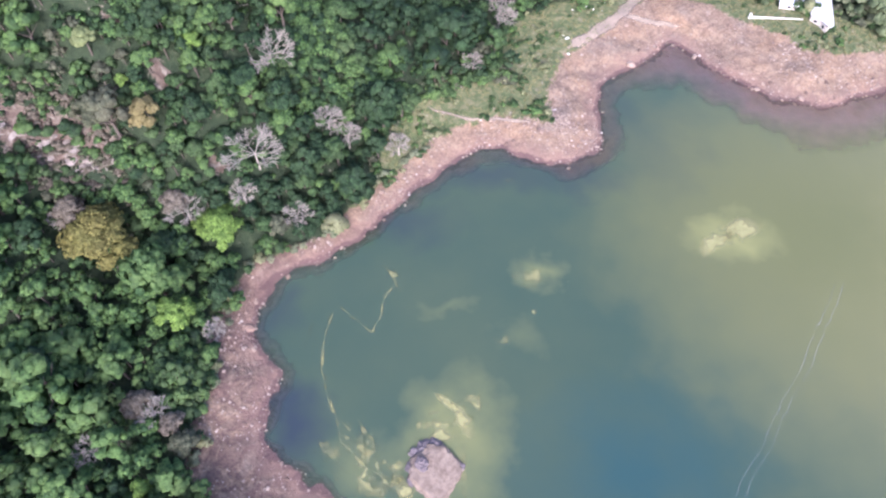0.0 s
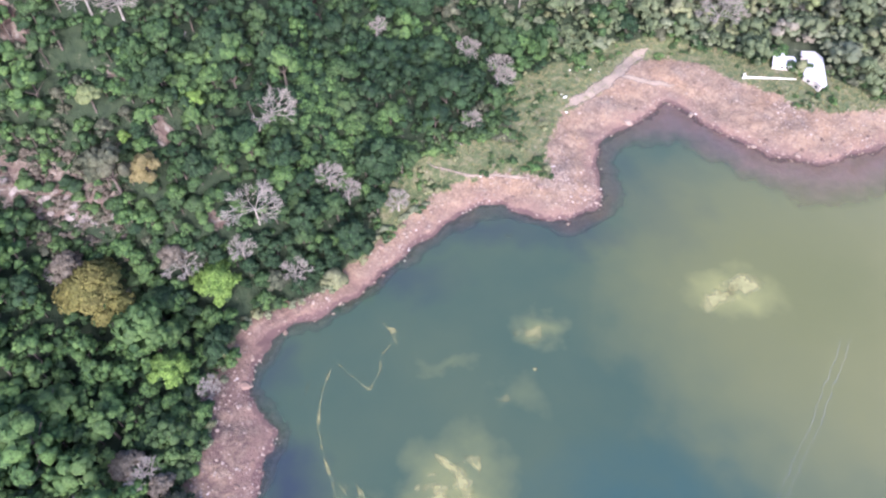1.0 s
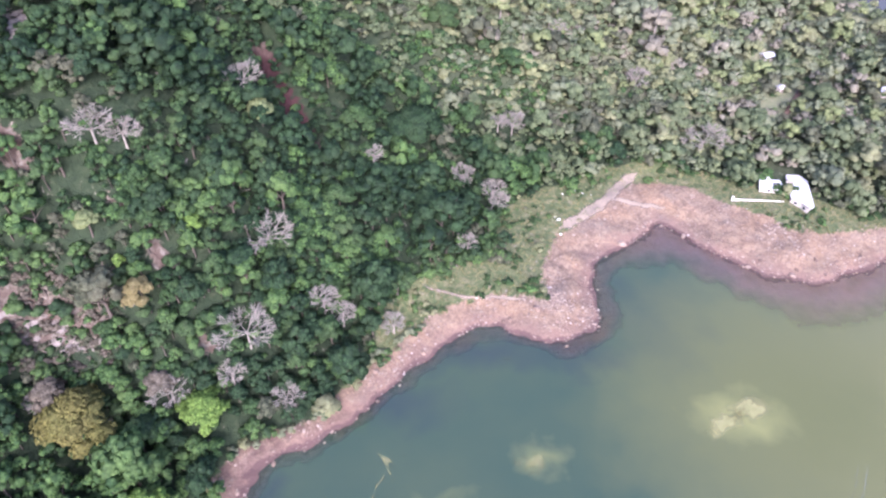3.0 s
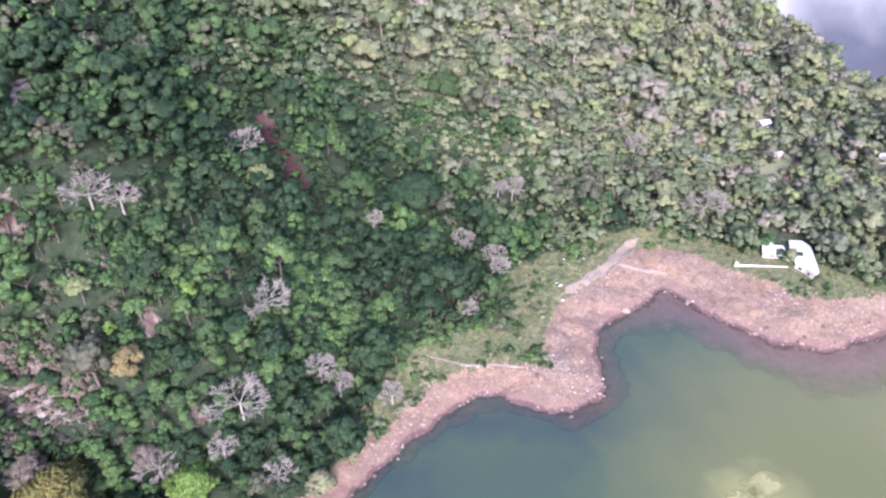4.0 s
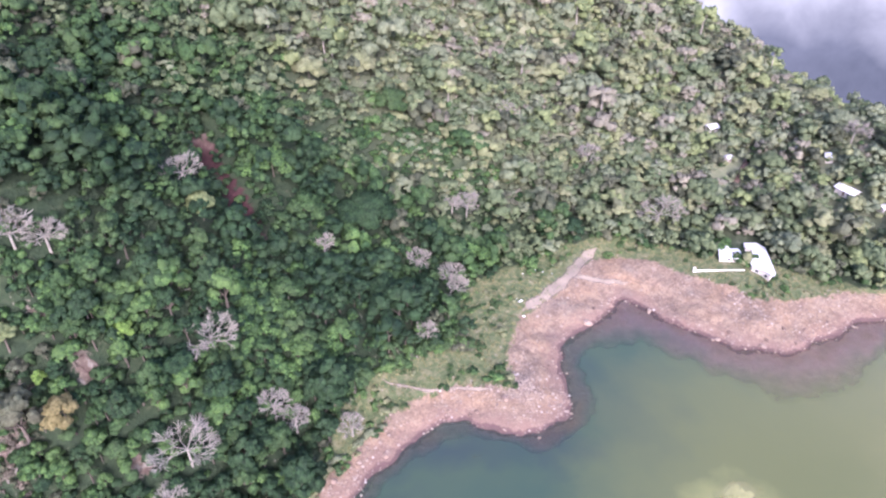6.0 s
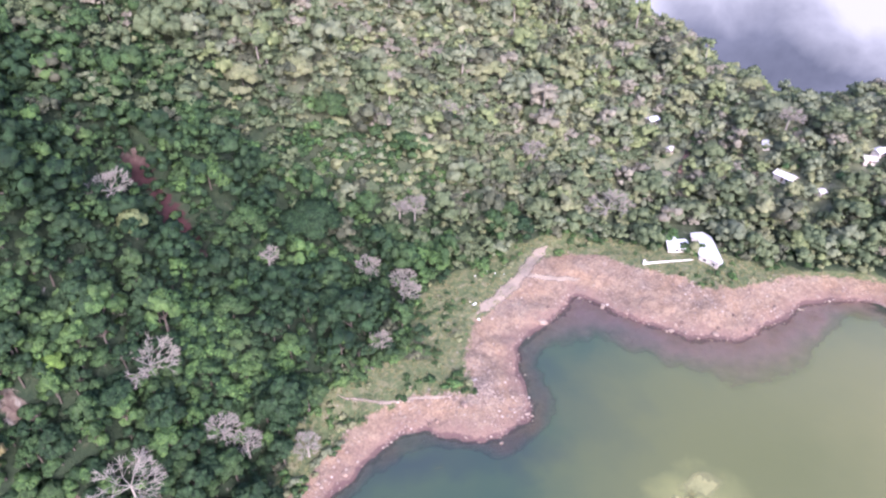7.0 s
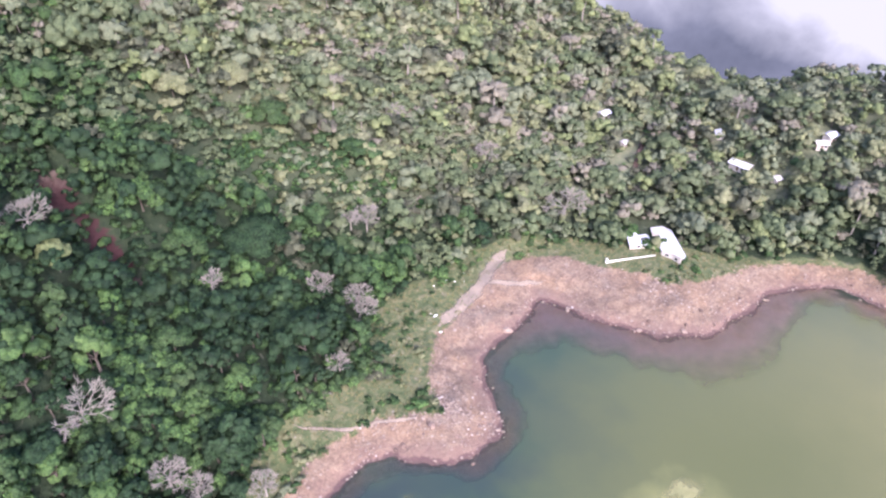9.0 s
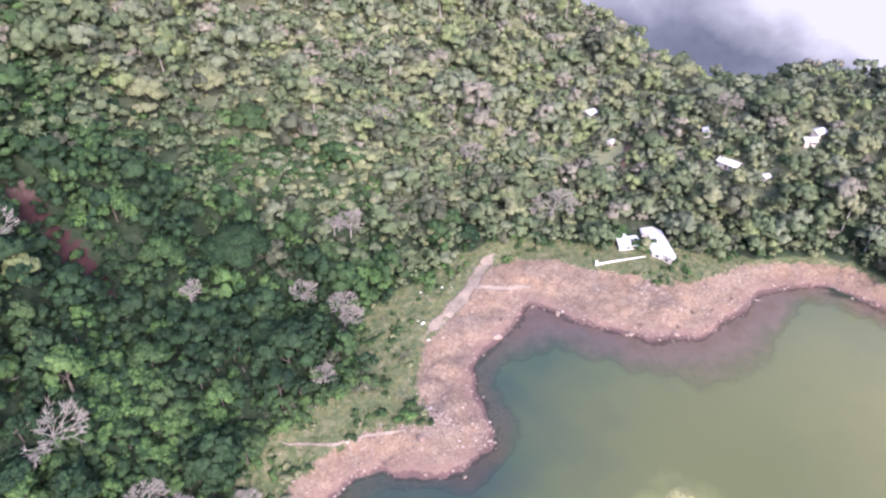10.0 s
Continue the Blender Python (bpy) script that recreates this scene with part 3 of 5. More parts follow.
DEAD = [
    (-47.0, 139.1, 9, 7.5),
    (-49.6, 113.6, 10, 8),
    (27.8, 216.9, 9, 5.5),
    (9.0, 194.2, 9, 5),
    (19.0, 186.0, 9, 5),
    (-84.2, 141.0, 8, 6),
    (-40.1, 103.3, 6, 4.5),
    (100.5, 214.3, 8, 8),
    (-32.6, 129.8, 8, 5),
    (-27.4, 128.1, 8, 4.5),
    (-67.0, 99.8, 8, 5.5),
    (-95.0, 94.9, 7, 4.5),
    (-53.2, 105.5, 8, 4),
    (-57.2, 70.4, 5, 3),
    (-13.2, 129.2, 6, 4),
    (9.5, 161.7, 6, 4),
    (48.1, 259.7, 7, 4),
    (20.5, 181.5, 7, 4),
    (-58.5, 183.5, 8, 6),
    (-78.4, 143.5, 7, 5),
    (-66.6, 48.4, 7, 4),
    (-78.6, 39.5, 6, 4),
    (182.9, 235.2, 9, 6),
    (79.3, 243.3, 7, 5),
    (-21.6, 186.1, 8, 4),
    (22.5, 217.8, 6, 4),
]


def forest_places():
    """Uneven rows of trees over the wooded land that lies ahead and to both sides."""
    step = 3.55
    gx, gy = np.meshgrid(np.arange(-200, 262, step), np.arange(18, 440, step))
    gx, gy = gx.ravel() + rng.uniform(-1.7, 1.7, gx.size), gy.ravel() + rng.uniform(-1.7, 1.7, gx.size)
    bearing = np.degrees(np.arctan2(gx - 2, gy + 40))
    ok = (bearing > -63) & (bearing < 50) & (np.hypot(gx, gy - 20) < 432)
    gx, gy = gx[ok], gy[ok]
    parts = shore(gx, gy)
    ok = (parts[0] > parts[2] - 1.0 + 1.5 * vnoise(gx, gy, 6, 21)) & (bare(gx, gy) < 0.6 + 0.35 * vnoise(gx, gy, 3, 22))
    for cx, cy, r in CLEARINGS:
        ok &= np.hypot(gx - cx, gy - cy) > r
    for _, sx, sy, _, _, r in SPECIAL:
        ok &= np.hypot(gx - sx, gy - sy) > r * np.where(sy > 150, 0.66, 0.86)
    for sx, sy, _, r in DEAD:
        ok &= np.hypot(gx - sx, gy - sy) > r * 0.46
    for hx, hy in HUTS_AT:
        ahead = np.array((-hx, 20 - hy)) / math.hypot(hx, hy - 20)
        for q, wide in ((0, 5.2), (6, 4.6), (11, 3.4)):
            ok &= np.hypot(gx - hx - ahead[0] * q, gy - hy - ahead[1] * q) > wide
    # the rocky scar carries scrub, few trees
    ok &= ~((gx < -83) & (gx > -130) & (gy > 103.5) & (gy < 116.5) & (vnoise(gx, gy, 4, 23) < 0.5))
    gx, gy = gx[ok], gy[ok]
    gz = ground(gx, gy)
    # the wood ends at the crest
    far = np.hypot(gx, gy - 20)
    inner = ground(gx * (1 - 9 / far), 20 + (gy - 20) * (1 - 9 / far))
    ok = ((gz > inner - 6) | (far < 275)) 
    # past the stretch that the flight overlooks the wood is built of fewer, plainer trees
    hidden = np.hypot(gx - 2, gy + 40) > np.interp(np.degrees(np.arctan2(gx - 2, gy + 40)), [-60, -50, -44, -38, -32, -26, -14, -2, 10, 18], [135, 162, 180, 210, 255, 302, 328, 375, 420, 520])
    ok &= ~hidden | (rng.uniform(size=len(gx)) < 0.34)
    return gx[ok], gy[ok], gz[ok], hidden[ok]


HUTS_AT = [(140.6, 265.9), (173.3, 231.2), (170.9, 212.6), (178.5, 201.4), (203.3, 207.8), (198.2, 205.9), (140.1, 245.8)]
fx, fy, fz, plainer = forest_places()
order = np.argsort(np.hypot(fx + 35, fy - 105))
fx, fy, fz, plainer = fx[order], fy[order], fz[order], plainer[order]
far = np.hypot(fx, fy)
patch = vnoise(fx, fy, 38, 31) * 0.35 + vnoise(fx, fy, 14, 32) * 0.3 + rng.uniform(-0.75, 0.75, len(fx))
valley = np.exp(-((fx + 15) ** 2 + (fy - 165) ** 2) / (2 * 48**2))
dryness = np.clip((fx * 0.3 + fy - 130) / 180, 0, 1) * 0.75 + np.clip((fz - 40) / 200, 0, 0.25) + patch * 0.42 - 0.2 * valley
dryness = dryness + 0.3 * np.clip((-fx - 55) / 30, 0, 1) * np.clip((fy - 78) / 16, 0, 1) * np.clip((160 - fy) / 20, 0, 1)
kind = np.digitize(dryness, [0.13, 0.45, 0.80, 1.12])
size = np.clip(rng.lognormal(-0.07, 0.38, len(fx)), 0.42, 2.2) * np.where(plainer, 1.7, 1.0)
kind[(rng.uniform(size=len(fx)) < np.interp(fx * 0.55 + fy, [30, 58, 88, 300], [0.85, 0.5, 0.11, 0.08]))] = 5
# creeper-grown hollows: low, light green
size *= np.where((np.hypot(fx, fy - 20) > crest_at(fx, fy) - 16) & ~plainer, 0.74, 1.0)
# the wood grows drier and paler up the slope, haze put into its colours
rise = fx * 0.25 + 0.35 * np.clip(fx - 40, 0, None) + fy + 14 * vnoise(fx, fy, 18, 34)
lower = rise < 205
kind[lower & ((kind == 2) | (kind == 3))] = 7
kind[lower & (kind == 4)] = 8
share, pick = np.clip((rise - 200) / 110, 0, 1), rng.uniform(size=len(fx))
pale = ~lower & (pick < 0.62 * share)
mossy = ~lower & ~pale & (pick < 0.30 + 0.95 * share)
kind[~lower & (kind == 0)] = 1
kind[~lower & ((kind == 2) | (kind == 3) | (kind == 4))] = 9
kind[~lower & (kind == 5) & (share > 0.5)] = 6
kind[(kind == 1) & (share > 0.5)] = 9
kind[mossy] = rng.choice((9, 9, 9, 7), mossy.sum())
kind[pale] = rng.choice((2, 2, 2, 3, 3, 6, 4), pale.sum())
CREEPERS = [(-38, 137, 12, 8), (-35, 155, 8, 11), (-70, 138, 11, 6), (20, 233, 24, 9), (-62, 58, 9, 12), (-18, 146, 9, 7)]
creeper = np.zeros(len(fx), bool)
for cx, cy, rx, ry in CREEPERS:
    creeper |= np.hypot((fx - cx) / rx, (fy - cy) / ry) < 1 + 0.3 * vnoise(fx, fy, 7, 33)
size[creeper] *= 0.62
# neighbours of the single trees and of the gully stay small
for sx, sy, reach in [(q[1], q[2], q[5]) for q in SPECIAL if q[2] < 150] + [(q[0], q[1], q[3] * 0.7) for q in DEAD] + [(-57, 204, 4), (-50, 196, 4), (-44, 188, 4)]:
    close = np.hypot(fx - sx, fy - sy) < reach + 3.2
    size[close] = np.minimum(size[close], 0.8)
kind[creeper] = np.where(rng.uniform(size=creeper.sum()) < 0.6, 5, 1)
turn = rng.uniform(0, 2 * np.pi, len(fx))
tall = rng.uniform(0.85, 1.35, len(fx))
stemmed = (far > 235) & (kind > 1) & ~plainer & (np.hypot(fx - 165, fy - 215) > 45) & (rng.uniform(size=len(fx)) < 0.06)

NEAR = 290
VARIANTS = 8
fine_crowns = [crown_arrays(100 + k, 12 + k % 4, 230, 4.2 + 0.7 * (k % 3), 3.5, 0.46, 5) for k in range(VARIANTS)]
mid_crowns = [crown_arrays(200 + k, 9 + k % 3, 40, 4.0 + 0.7 * (k % 4), 3.4, 0.58, 4, 0.3) for k in range(VARIANTS)]
far_crowns = [crown_arrays(240 + k, 7 + k % 3, 36, 3.6 + 0.6 * (k % 4), 3.9, 0.60, 4, 0.6) for k in range(VARIANTS)]
plain_crowns = [crown_arrays(260 + k, 5, 6, 4.0, 3.8, 0.9, 3, 0.4) for k in range(VARIANTS)]
pale_stem = limb_arrays([((0, 0, -0.6), 0.24, (0.25, 0.1, 4.6), 0.16), ((0.25, 0.1, 4.6), 0.13, (1.1, 0.5, 6.6), 0.06), ((0.25, 0.1, 4.6), 0.13, (-0.8, -0.4, 6.4), 0.06)], 4)
trunks = [limb_arrays(trunk_segments(300 + k, 3.2, 3.0)) for k in range(4)]
thin_trunks = [limb_arrays(trunk_segments(300 + k, 3.2, 3.0, 2), 3) for k in range(4)]
trunk_meshes = [mesh_from("trunk", v, t, [BARK], smooth=True) for v, t in trunks]
crown_meshes = {}
TREE_WORDS = {"deep": "deep green broadleaf tree in the dense wood", "mid": "fresh green broadleaf tree in the dense wood", "grey": "grey-green broadleaf tree in the dense wood",
              "olive": "olive-green broadleaf tree in the dense wood", "dry": "half-dry brownish tree in the dense wood", "fresh": "light fresh-green tree in the dense wood", "pale": "pale yellow-green tree in the dense wood", "sage": "dull sage-green tree in the dense wood", "moss": "moss-green tree on the upper slope", "umber": "half-withered brownish tree in the dense wood"}


def tree(x, y, z, kind_name, variant, scale, height, spin, label):
    """A broadleaf tree: its foot, a limbed trunk and a lumpy crown."""
    foot = empty("tree", Matrix.LocRotScale((x, y, z), Euler((0, 0, spin)), (scale, scale, scale * height)))
    tagged(foot, label, "tree", group="trees of the lakeside wood")
    part("trunk", trunk_meshes[variant % 4], foot)
    key = (kind_name, variant)
    if key not in crown_meshes:
        v, t, f = fine_crowns[variant]
        crown_meshes[key] = facing(mesh_from("crown", v + (0, 0, 2.6), t, [LEAF[kind_name]]), f)
    part("crown", crown_meshes[key], foot)


for k in range(min(NEAR, len(fx))):
    tree(fx[k], fy[k], fz[k] - 0.1, KINDS[kind[k]], int(rng.integers(VARIANTS)), size[k], tall[k], turn[k], TREE_WORDS[KINDS[kind[k]]])

V, T, I, N, n = [], [], [], [], 0
for k in range(NEAR, len(fx)):
    variant = int(rng.integers(VARIANTS))
    c, s = math.cos(turn[k]) * size[k], math.sin(turn[k]) * size[k]
    spin = np.array([[c, s, 0], [-s, c, 0], [0, 0, size[k] * tall[k]]])
    crown, lift = (far_crowns[variant], 2.8 if stemmed[k] else 0.9) if far[k] > 225 else (mid_crowns[variant], 1.9)
    crown = plain_crowns[variant] if plainer[k] else crown
    pieces = [(crown, lift, kind[k])]
    if stemmed[k]:
        pieces.append(((*pale_stem, None), 0, len(LEAVES) + 1))
    elif far[k] < 170 and not plainer[k]:
        pieces.append(((*thin_trunks[variant % 4], None), 0, len(LEAVES)))
    for (v, t, f), lift, slot in pieces:
        V.append((v + (0, 0, lift)) @ spin + (fx[k], fy[k], fz[k] - 0.1))
        N.append(np.zeros_like(v) if f is None else f @ spin / size[k])
        T.append(t + n)
        I.append(np.full(len(t), slot))
        n += len(v)
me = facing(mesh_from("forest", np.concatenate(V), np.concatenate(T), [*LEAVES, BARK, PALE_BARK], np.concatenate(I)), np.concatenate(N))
tagged(new("forest", me), "dense mixed green and brownish wood covering the hillside", "forest", kind="stuff")

# undergrowth between the trees
gx, gy = rng.uniform(-150, 190, 9000), rng.uniform(25, 300, 9000)
for k, (cx, cy, rx, ry) in enumerate(CREEPERS):
    a, q = rng.uniform(0, 6.28, 130), np.sqrt(rng.uniform(0, 1, 130))
    gx[k * 130 : k * 130 + 130], gy[k * 130 : k * 130 + 130] = cx + rx * q * np.cos(a), cy + ry * q * np.sin(a)
parts = shore(gx, gy)
bearing = np.degrees(np.arctan2(gx - 2, gy + 40))
ok = np.flatnonzero((parts[0] > parts[2] - 0.5) & (gx * 0.55 + gy < 350) & (bearing > -60) & (bearing < 45) & (np.hypot(gx - 124, gy - 194) > 13))[:4300]
gx, gy, gz = gx[ok], gy[ok], ground(gx[ok], gy[ok])
lows = [crown_arrays(280 + k, 1, 12, 2.2, 2.0, 0.5, 4, 0.2) for k in range(4)]
V, T, I, N, n = [], [], [], [], 0
for k in range(len(gx)):
    v, t, f = lows[k % 4]
    a, s = rng.uniform(0, 6.28), rng.uniform(0.9, 2.0)
    c, d = math.cos(a), math.sin(a)
    spin = np.array([[c, d, 0], [-d, c, 0], [0, 0, 1]])
    V.append(v @ spin * s + (gx[k], gy[k], gz[k] - 0.3))
    N.append(f @ spin)
    T.append(t + n)
    I.append(np.full(len(t), int(rng.choice((0, 1, 1, 0, 5)) if gx[k] * 0.55 + gy[k] < 230 else rng.choice((1, 2, 2, 3, 3)))))
    n += len(v)
me = facing(mesh_from("undergrowth", np.concatenate(V), np.concatenate(T), LEAVES, np.concatenate(I)), np.concatenate(N))
tagged(new("undergrowth", me), "low green undergrowth between the trees", "undergrowth", kind="stuff")

for name, x, y, foot_z, ch, cs in SPECIAL:
    foot_z = max(foot_z - 1.6, 0.5) if y > 150 else foot_z
    z = float(ground([x], [y])[0])
    foot = empty("tree", pose(x, y, z))
    words = {"lime": "bright lime-green tree standing out of the wood", "gold": "golden yellow-leaved tree on the slope", "mid": "fresh green spreading tree in the wood",
             "amber": "broad amber-olive tree above the wood", "olive": "broad olive tree above the wood", "deep": "broad dark green tree by the gully", "grey": "broad grey-green tree high on the slope", "dry": "dry brown tree on the slope", "pale": "pale yellow-green tree on the slope", "umber": "half-withered brown tree near the shore", "sage": "dull sage-green tree near the shore", "moss": "broad moss-green tree high on the slope", "fresh": "light green leafy tree above the gully"}
    tagged(foot, words[name], "tree", group="single trees on the slope")
    seed = int(abs(x * 7 + y * 13))
    v, t = limb_arrays(trunk_segments(seed, foot_z + ch * 0.3, cs))
    part("trunk", mesh_from("trunk", v, t, [BARK], smooth=True), foot)
    v, t, f = crown_arrays(seed, int(9 + cs * 1.6), int(30 * cs * cs ** 0.75) + 120, ch, cs, 0.46, 5)
    part("crown", facing(mesh_from("crown", v + (0, 0, foot_z), t, [LEAF[name]]), f), foot)

for x, y, h, spread in DEAD:
    z = float(ground([x], [y])[0])
    foot = empty("bare_tree", pose(x, y, z))
    tagged(foot, "leafless tree with bleached grey branches", "tree", group="leafless trees")
    stem, limbs = bare_segments(int(abs(x * 11 + y * 5)), h, spread)
    v, t = limb_arrays(stem, 7)
    part("trunk", mesh_from("trunk", v, t, [PALE_BARK], smooth=True), foot)
    for seg in limbs:
        v, t = limb_arrays(seg, 3)
        part("limb", mesh_from("limb", v, t, [PALE_BARK], smooth=True), foot)

# ---------------------------------------------------------------- the distance
# Self-lit sheet: the light on mountain and cloud is put into its colour.
FAR, n, l, b = material("far_mountain_and_cloud_glow", 1.0)
p = position(n)
sep = n.new("ShaderNodeSeparateXYZ")
l.new(p, sep.inputs[0])
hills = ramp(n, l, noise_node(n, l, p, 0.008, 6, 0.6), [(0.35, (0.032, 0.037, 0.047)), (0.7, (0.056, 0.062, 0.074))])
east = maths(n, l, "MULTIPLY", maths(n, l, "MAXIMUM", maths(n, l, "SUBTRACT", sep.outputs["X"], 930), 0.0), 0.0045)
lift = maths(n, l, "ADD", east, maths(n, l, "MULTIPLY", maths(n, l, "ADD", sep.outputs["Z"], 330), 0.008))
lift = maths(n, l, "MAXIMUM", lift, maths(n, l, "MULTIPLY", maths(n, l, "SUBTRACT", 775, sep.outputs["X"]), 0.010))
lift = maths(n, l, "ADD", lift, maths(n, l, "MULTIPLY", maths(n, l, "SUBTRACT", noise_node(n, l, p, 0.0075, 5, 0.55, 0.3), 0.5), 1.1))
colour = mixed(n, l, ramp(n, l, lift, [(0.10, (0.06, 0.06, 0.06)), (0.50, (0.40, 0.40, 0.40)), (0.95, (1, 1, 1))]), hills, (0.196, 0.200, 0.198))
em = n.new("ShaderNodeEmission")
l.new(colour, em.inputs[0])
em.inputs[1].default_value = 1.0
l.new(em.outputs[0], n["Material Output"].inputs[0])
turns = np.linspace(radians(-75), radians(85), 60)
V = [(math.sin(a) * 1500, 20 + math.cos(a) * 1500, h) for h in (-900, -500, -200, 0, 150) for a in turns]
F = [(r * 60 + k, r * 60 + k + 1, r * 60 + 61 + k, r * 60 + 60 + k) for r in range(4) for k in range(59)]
tagged(new("backdrop", mesh_from("backdrop", V, F, [FAR], smooth=True)), "self-lit backdrop of a dim blue mountainside behind drifting white cloud", "backdrop", kind="structure")


# ---------------------------------------------------------------- the clearing and its house
def land_z(x, y):
    return float(ground([x], [y])[0])


def prism(points, z0, z1, bevel=0.06):
    """An upright slab over an outline, with eased edges."""
    bm = bmesh.new()
    face = bm.faces.new([bm.verts.new((x, y, z0)) for x, y in points])
    top = bmesh.ops.extrude_face_region(bm, geom=[face])
    for v in top["geom"]:
        if isinstance(v, bmesh.types.BMVert):
            v.co.z = z1
    bmesh.ops.recalc_face_normals(bm, faces=bm.faces)
    if bevel:
        bmesh.ops.bevel(bm, geom=list(bm.edges), offset=bevel, segments=1, affect="EDGES")
    return bm


def from_bm(name, bm, *materials):
    me = bpy.data.meshes.new(name)
    bm.to_mesh(me)
    bm.free()
    for m in materials:
        me.materials.append(m)
    return me


def box(x0, x1, y0, y1, z0, z1, bevel=0.03):
    return prism([(x0, y0), (x1, y0), (x1, y1), (x0, y1)], z0, z1, bevel)


def plain(name, dark, light, scale=1.5, roughness=0.7, relief=0.2):
    m, n, l, b = material(name, roughness)
    p = position(n)
    f = noise_node(n, l, p, scale, 5, 0.65)
    l.new(ramp(n, l, f, [(0.3, dark), (0.7, light)]), b.inputs["Base Color"])
    bumped(n, l, b, f, relief, 0.05)
    return m


WHITE_SHEET = plain("roof_sheet_white", (0.36, 0.36, 0.36), (0.52, 0.52, 0.51), 0.8, 0.45)
GREY_SHEET = plain("roof_sheet_weathered", (0.28, 0.27, 0.25), (0.42, 0.41, 0.385), 0.8, 0.6)
PLASTER = plain("wall_plaster", (0.30, 0.27, 0.23), (0.44, 0.41, 0.36), 1.2, 0.85)
DARK_WOOD = plain("door_wood", (0.07, 0.05, 0.035), (0.16, 0.11, 0.08), 4, 0.7)
DARK_GLASS = plain("window_glass", (0.02, 0.025, 0.03), (0.04, 0.045, 0.05), 2, 0.1, 0.0)
CONCRETE = plain("concrete_pale", (0.45, 0.43, 0.40), (0.66, 0.64, 0.60), 2.5, 0.9)
def worn_strip(name, dark, light):
    """Trodden earth that frays out into the ground at its edges."""
    m, n, l, b = material(name, 0.95)
    p = position(n)
    f = noise_node(n, l, p, 0.8, 5, 0.7)
    l.new(ramp(n, l, f, [(0.3, dark), (0.7, light)]), b.inputs["Base Color"])
    bumped(n, l, b, f, 0.3, 0.06)
    worn = n.new("ShaderNodeAttribute")
    worn.attribute_name = "worn"
    see, mix = n.new("ShaderNodeBsdfTransparent"), n.new("ShaderNodeMixShader")
    edge = maths(n, l, "ADD", worn.outputs["Fac"], maths(n, l, "MULTIPLY", maths(n, l, "SUBTRACT", noise_node(n, l, p, 1.3, 4, 0.7), 0.5), 1.3))
    l.new(ramp(n, l, edge, [(0.25, (0, 0, 0)), (0.70, (0.85, 0.85, 0.85))]), mix.inputs[0])
    l.new(see.outputs[0], mix.inputs[1])
    l.new(b.outputs[0], mix.inputs[2])
    l.new(mix.outputs[0], n["Material Output"].inputs[0])
    return m


EARTH_TRACK = worn_strip("track_earth", (0.165, 0.132, 0.099), (0.232, 0.191, 0.145))
STONE, n, l, b = material("shore_stone", 0.9)
pick = n.new("ShaderNodeObjectInfo").outputs["Random"]
tone = ramp(n, l, pick, [(0.0, (0.095, 0.068, 0.054)), (0.45, (0.190, 0.142, 0.110)), (0.94, (0.225, 0.184, 0.146)), (0.99, (0.29, 0.258, 0.220))])
grain = noise_node(n, l, position(n), 2.2, 5, 0.7)
l.new(mixed(n, l, 0.45, tone, ramp(n, l, grain, [(0.3, (0.10, 0.07, 0.06)), (0.7, (0.48, 0.40, 0.35))]), "SOFT_LIGHT"), b.inputs["Base Color"])
bumped(n, l, b, grain, 0.6, 0.15)
PEBBLE, n, l, b = material("shore_pebbles", 0.9)
tone = ramp(n, l, n.new("ShaderNodeNewGeometry").outputs["Random Per Island"], [(0.0, (0.10, 0.072, 0.058)), (0.5, (0.190, 0.148, 0.116)), (0.95, (0.225, 0.184, 0.146)), (0.995, (0.30, 0.268, 0.232))])
l.new(tone, b.inputs["Base Color"])


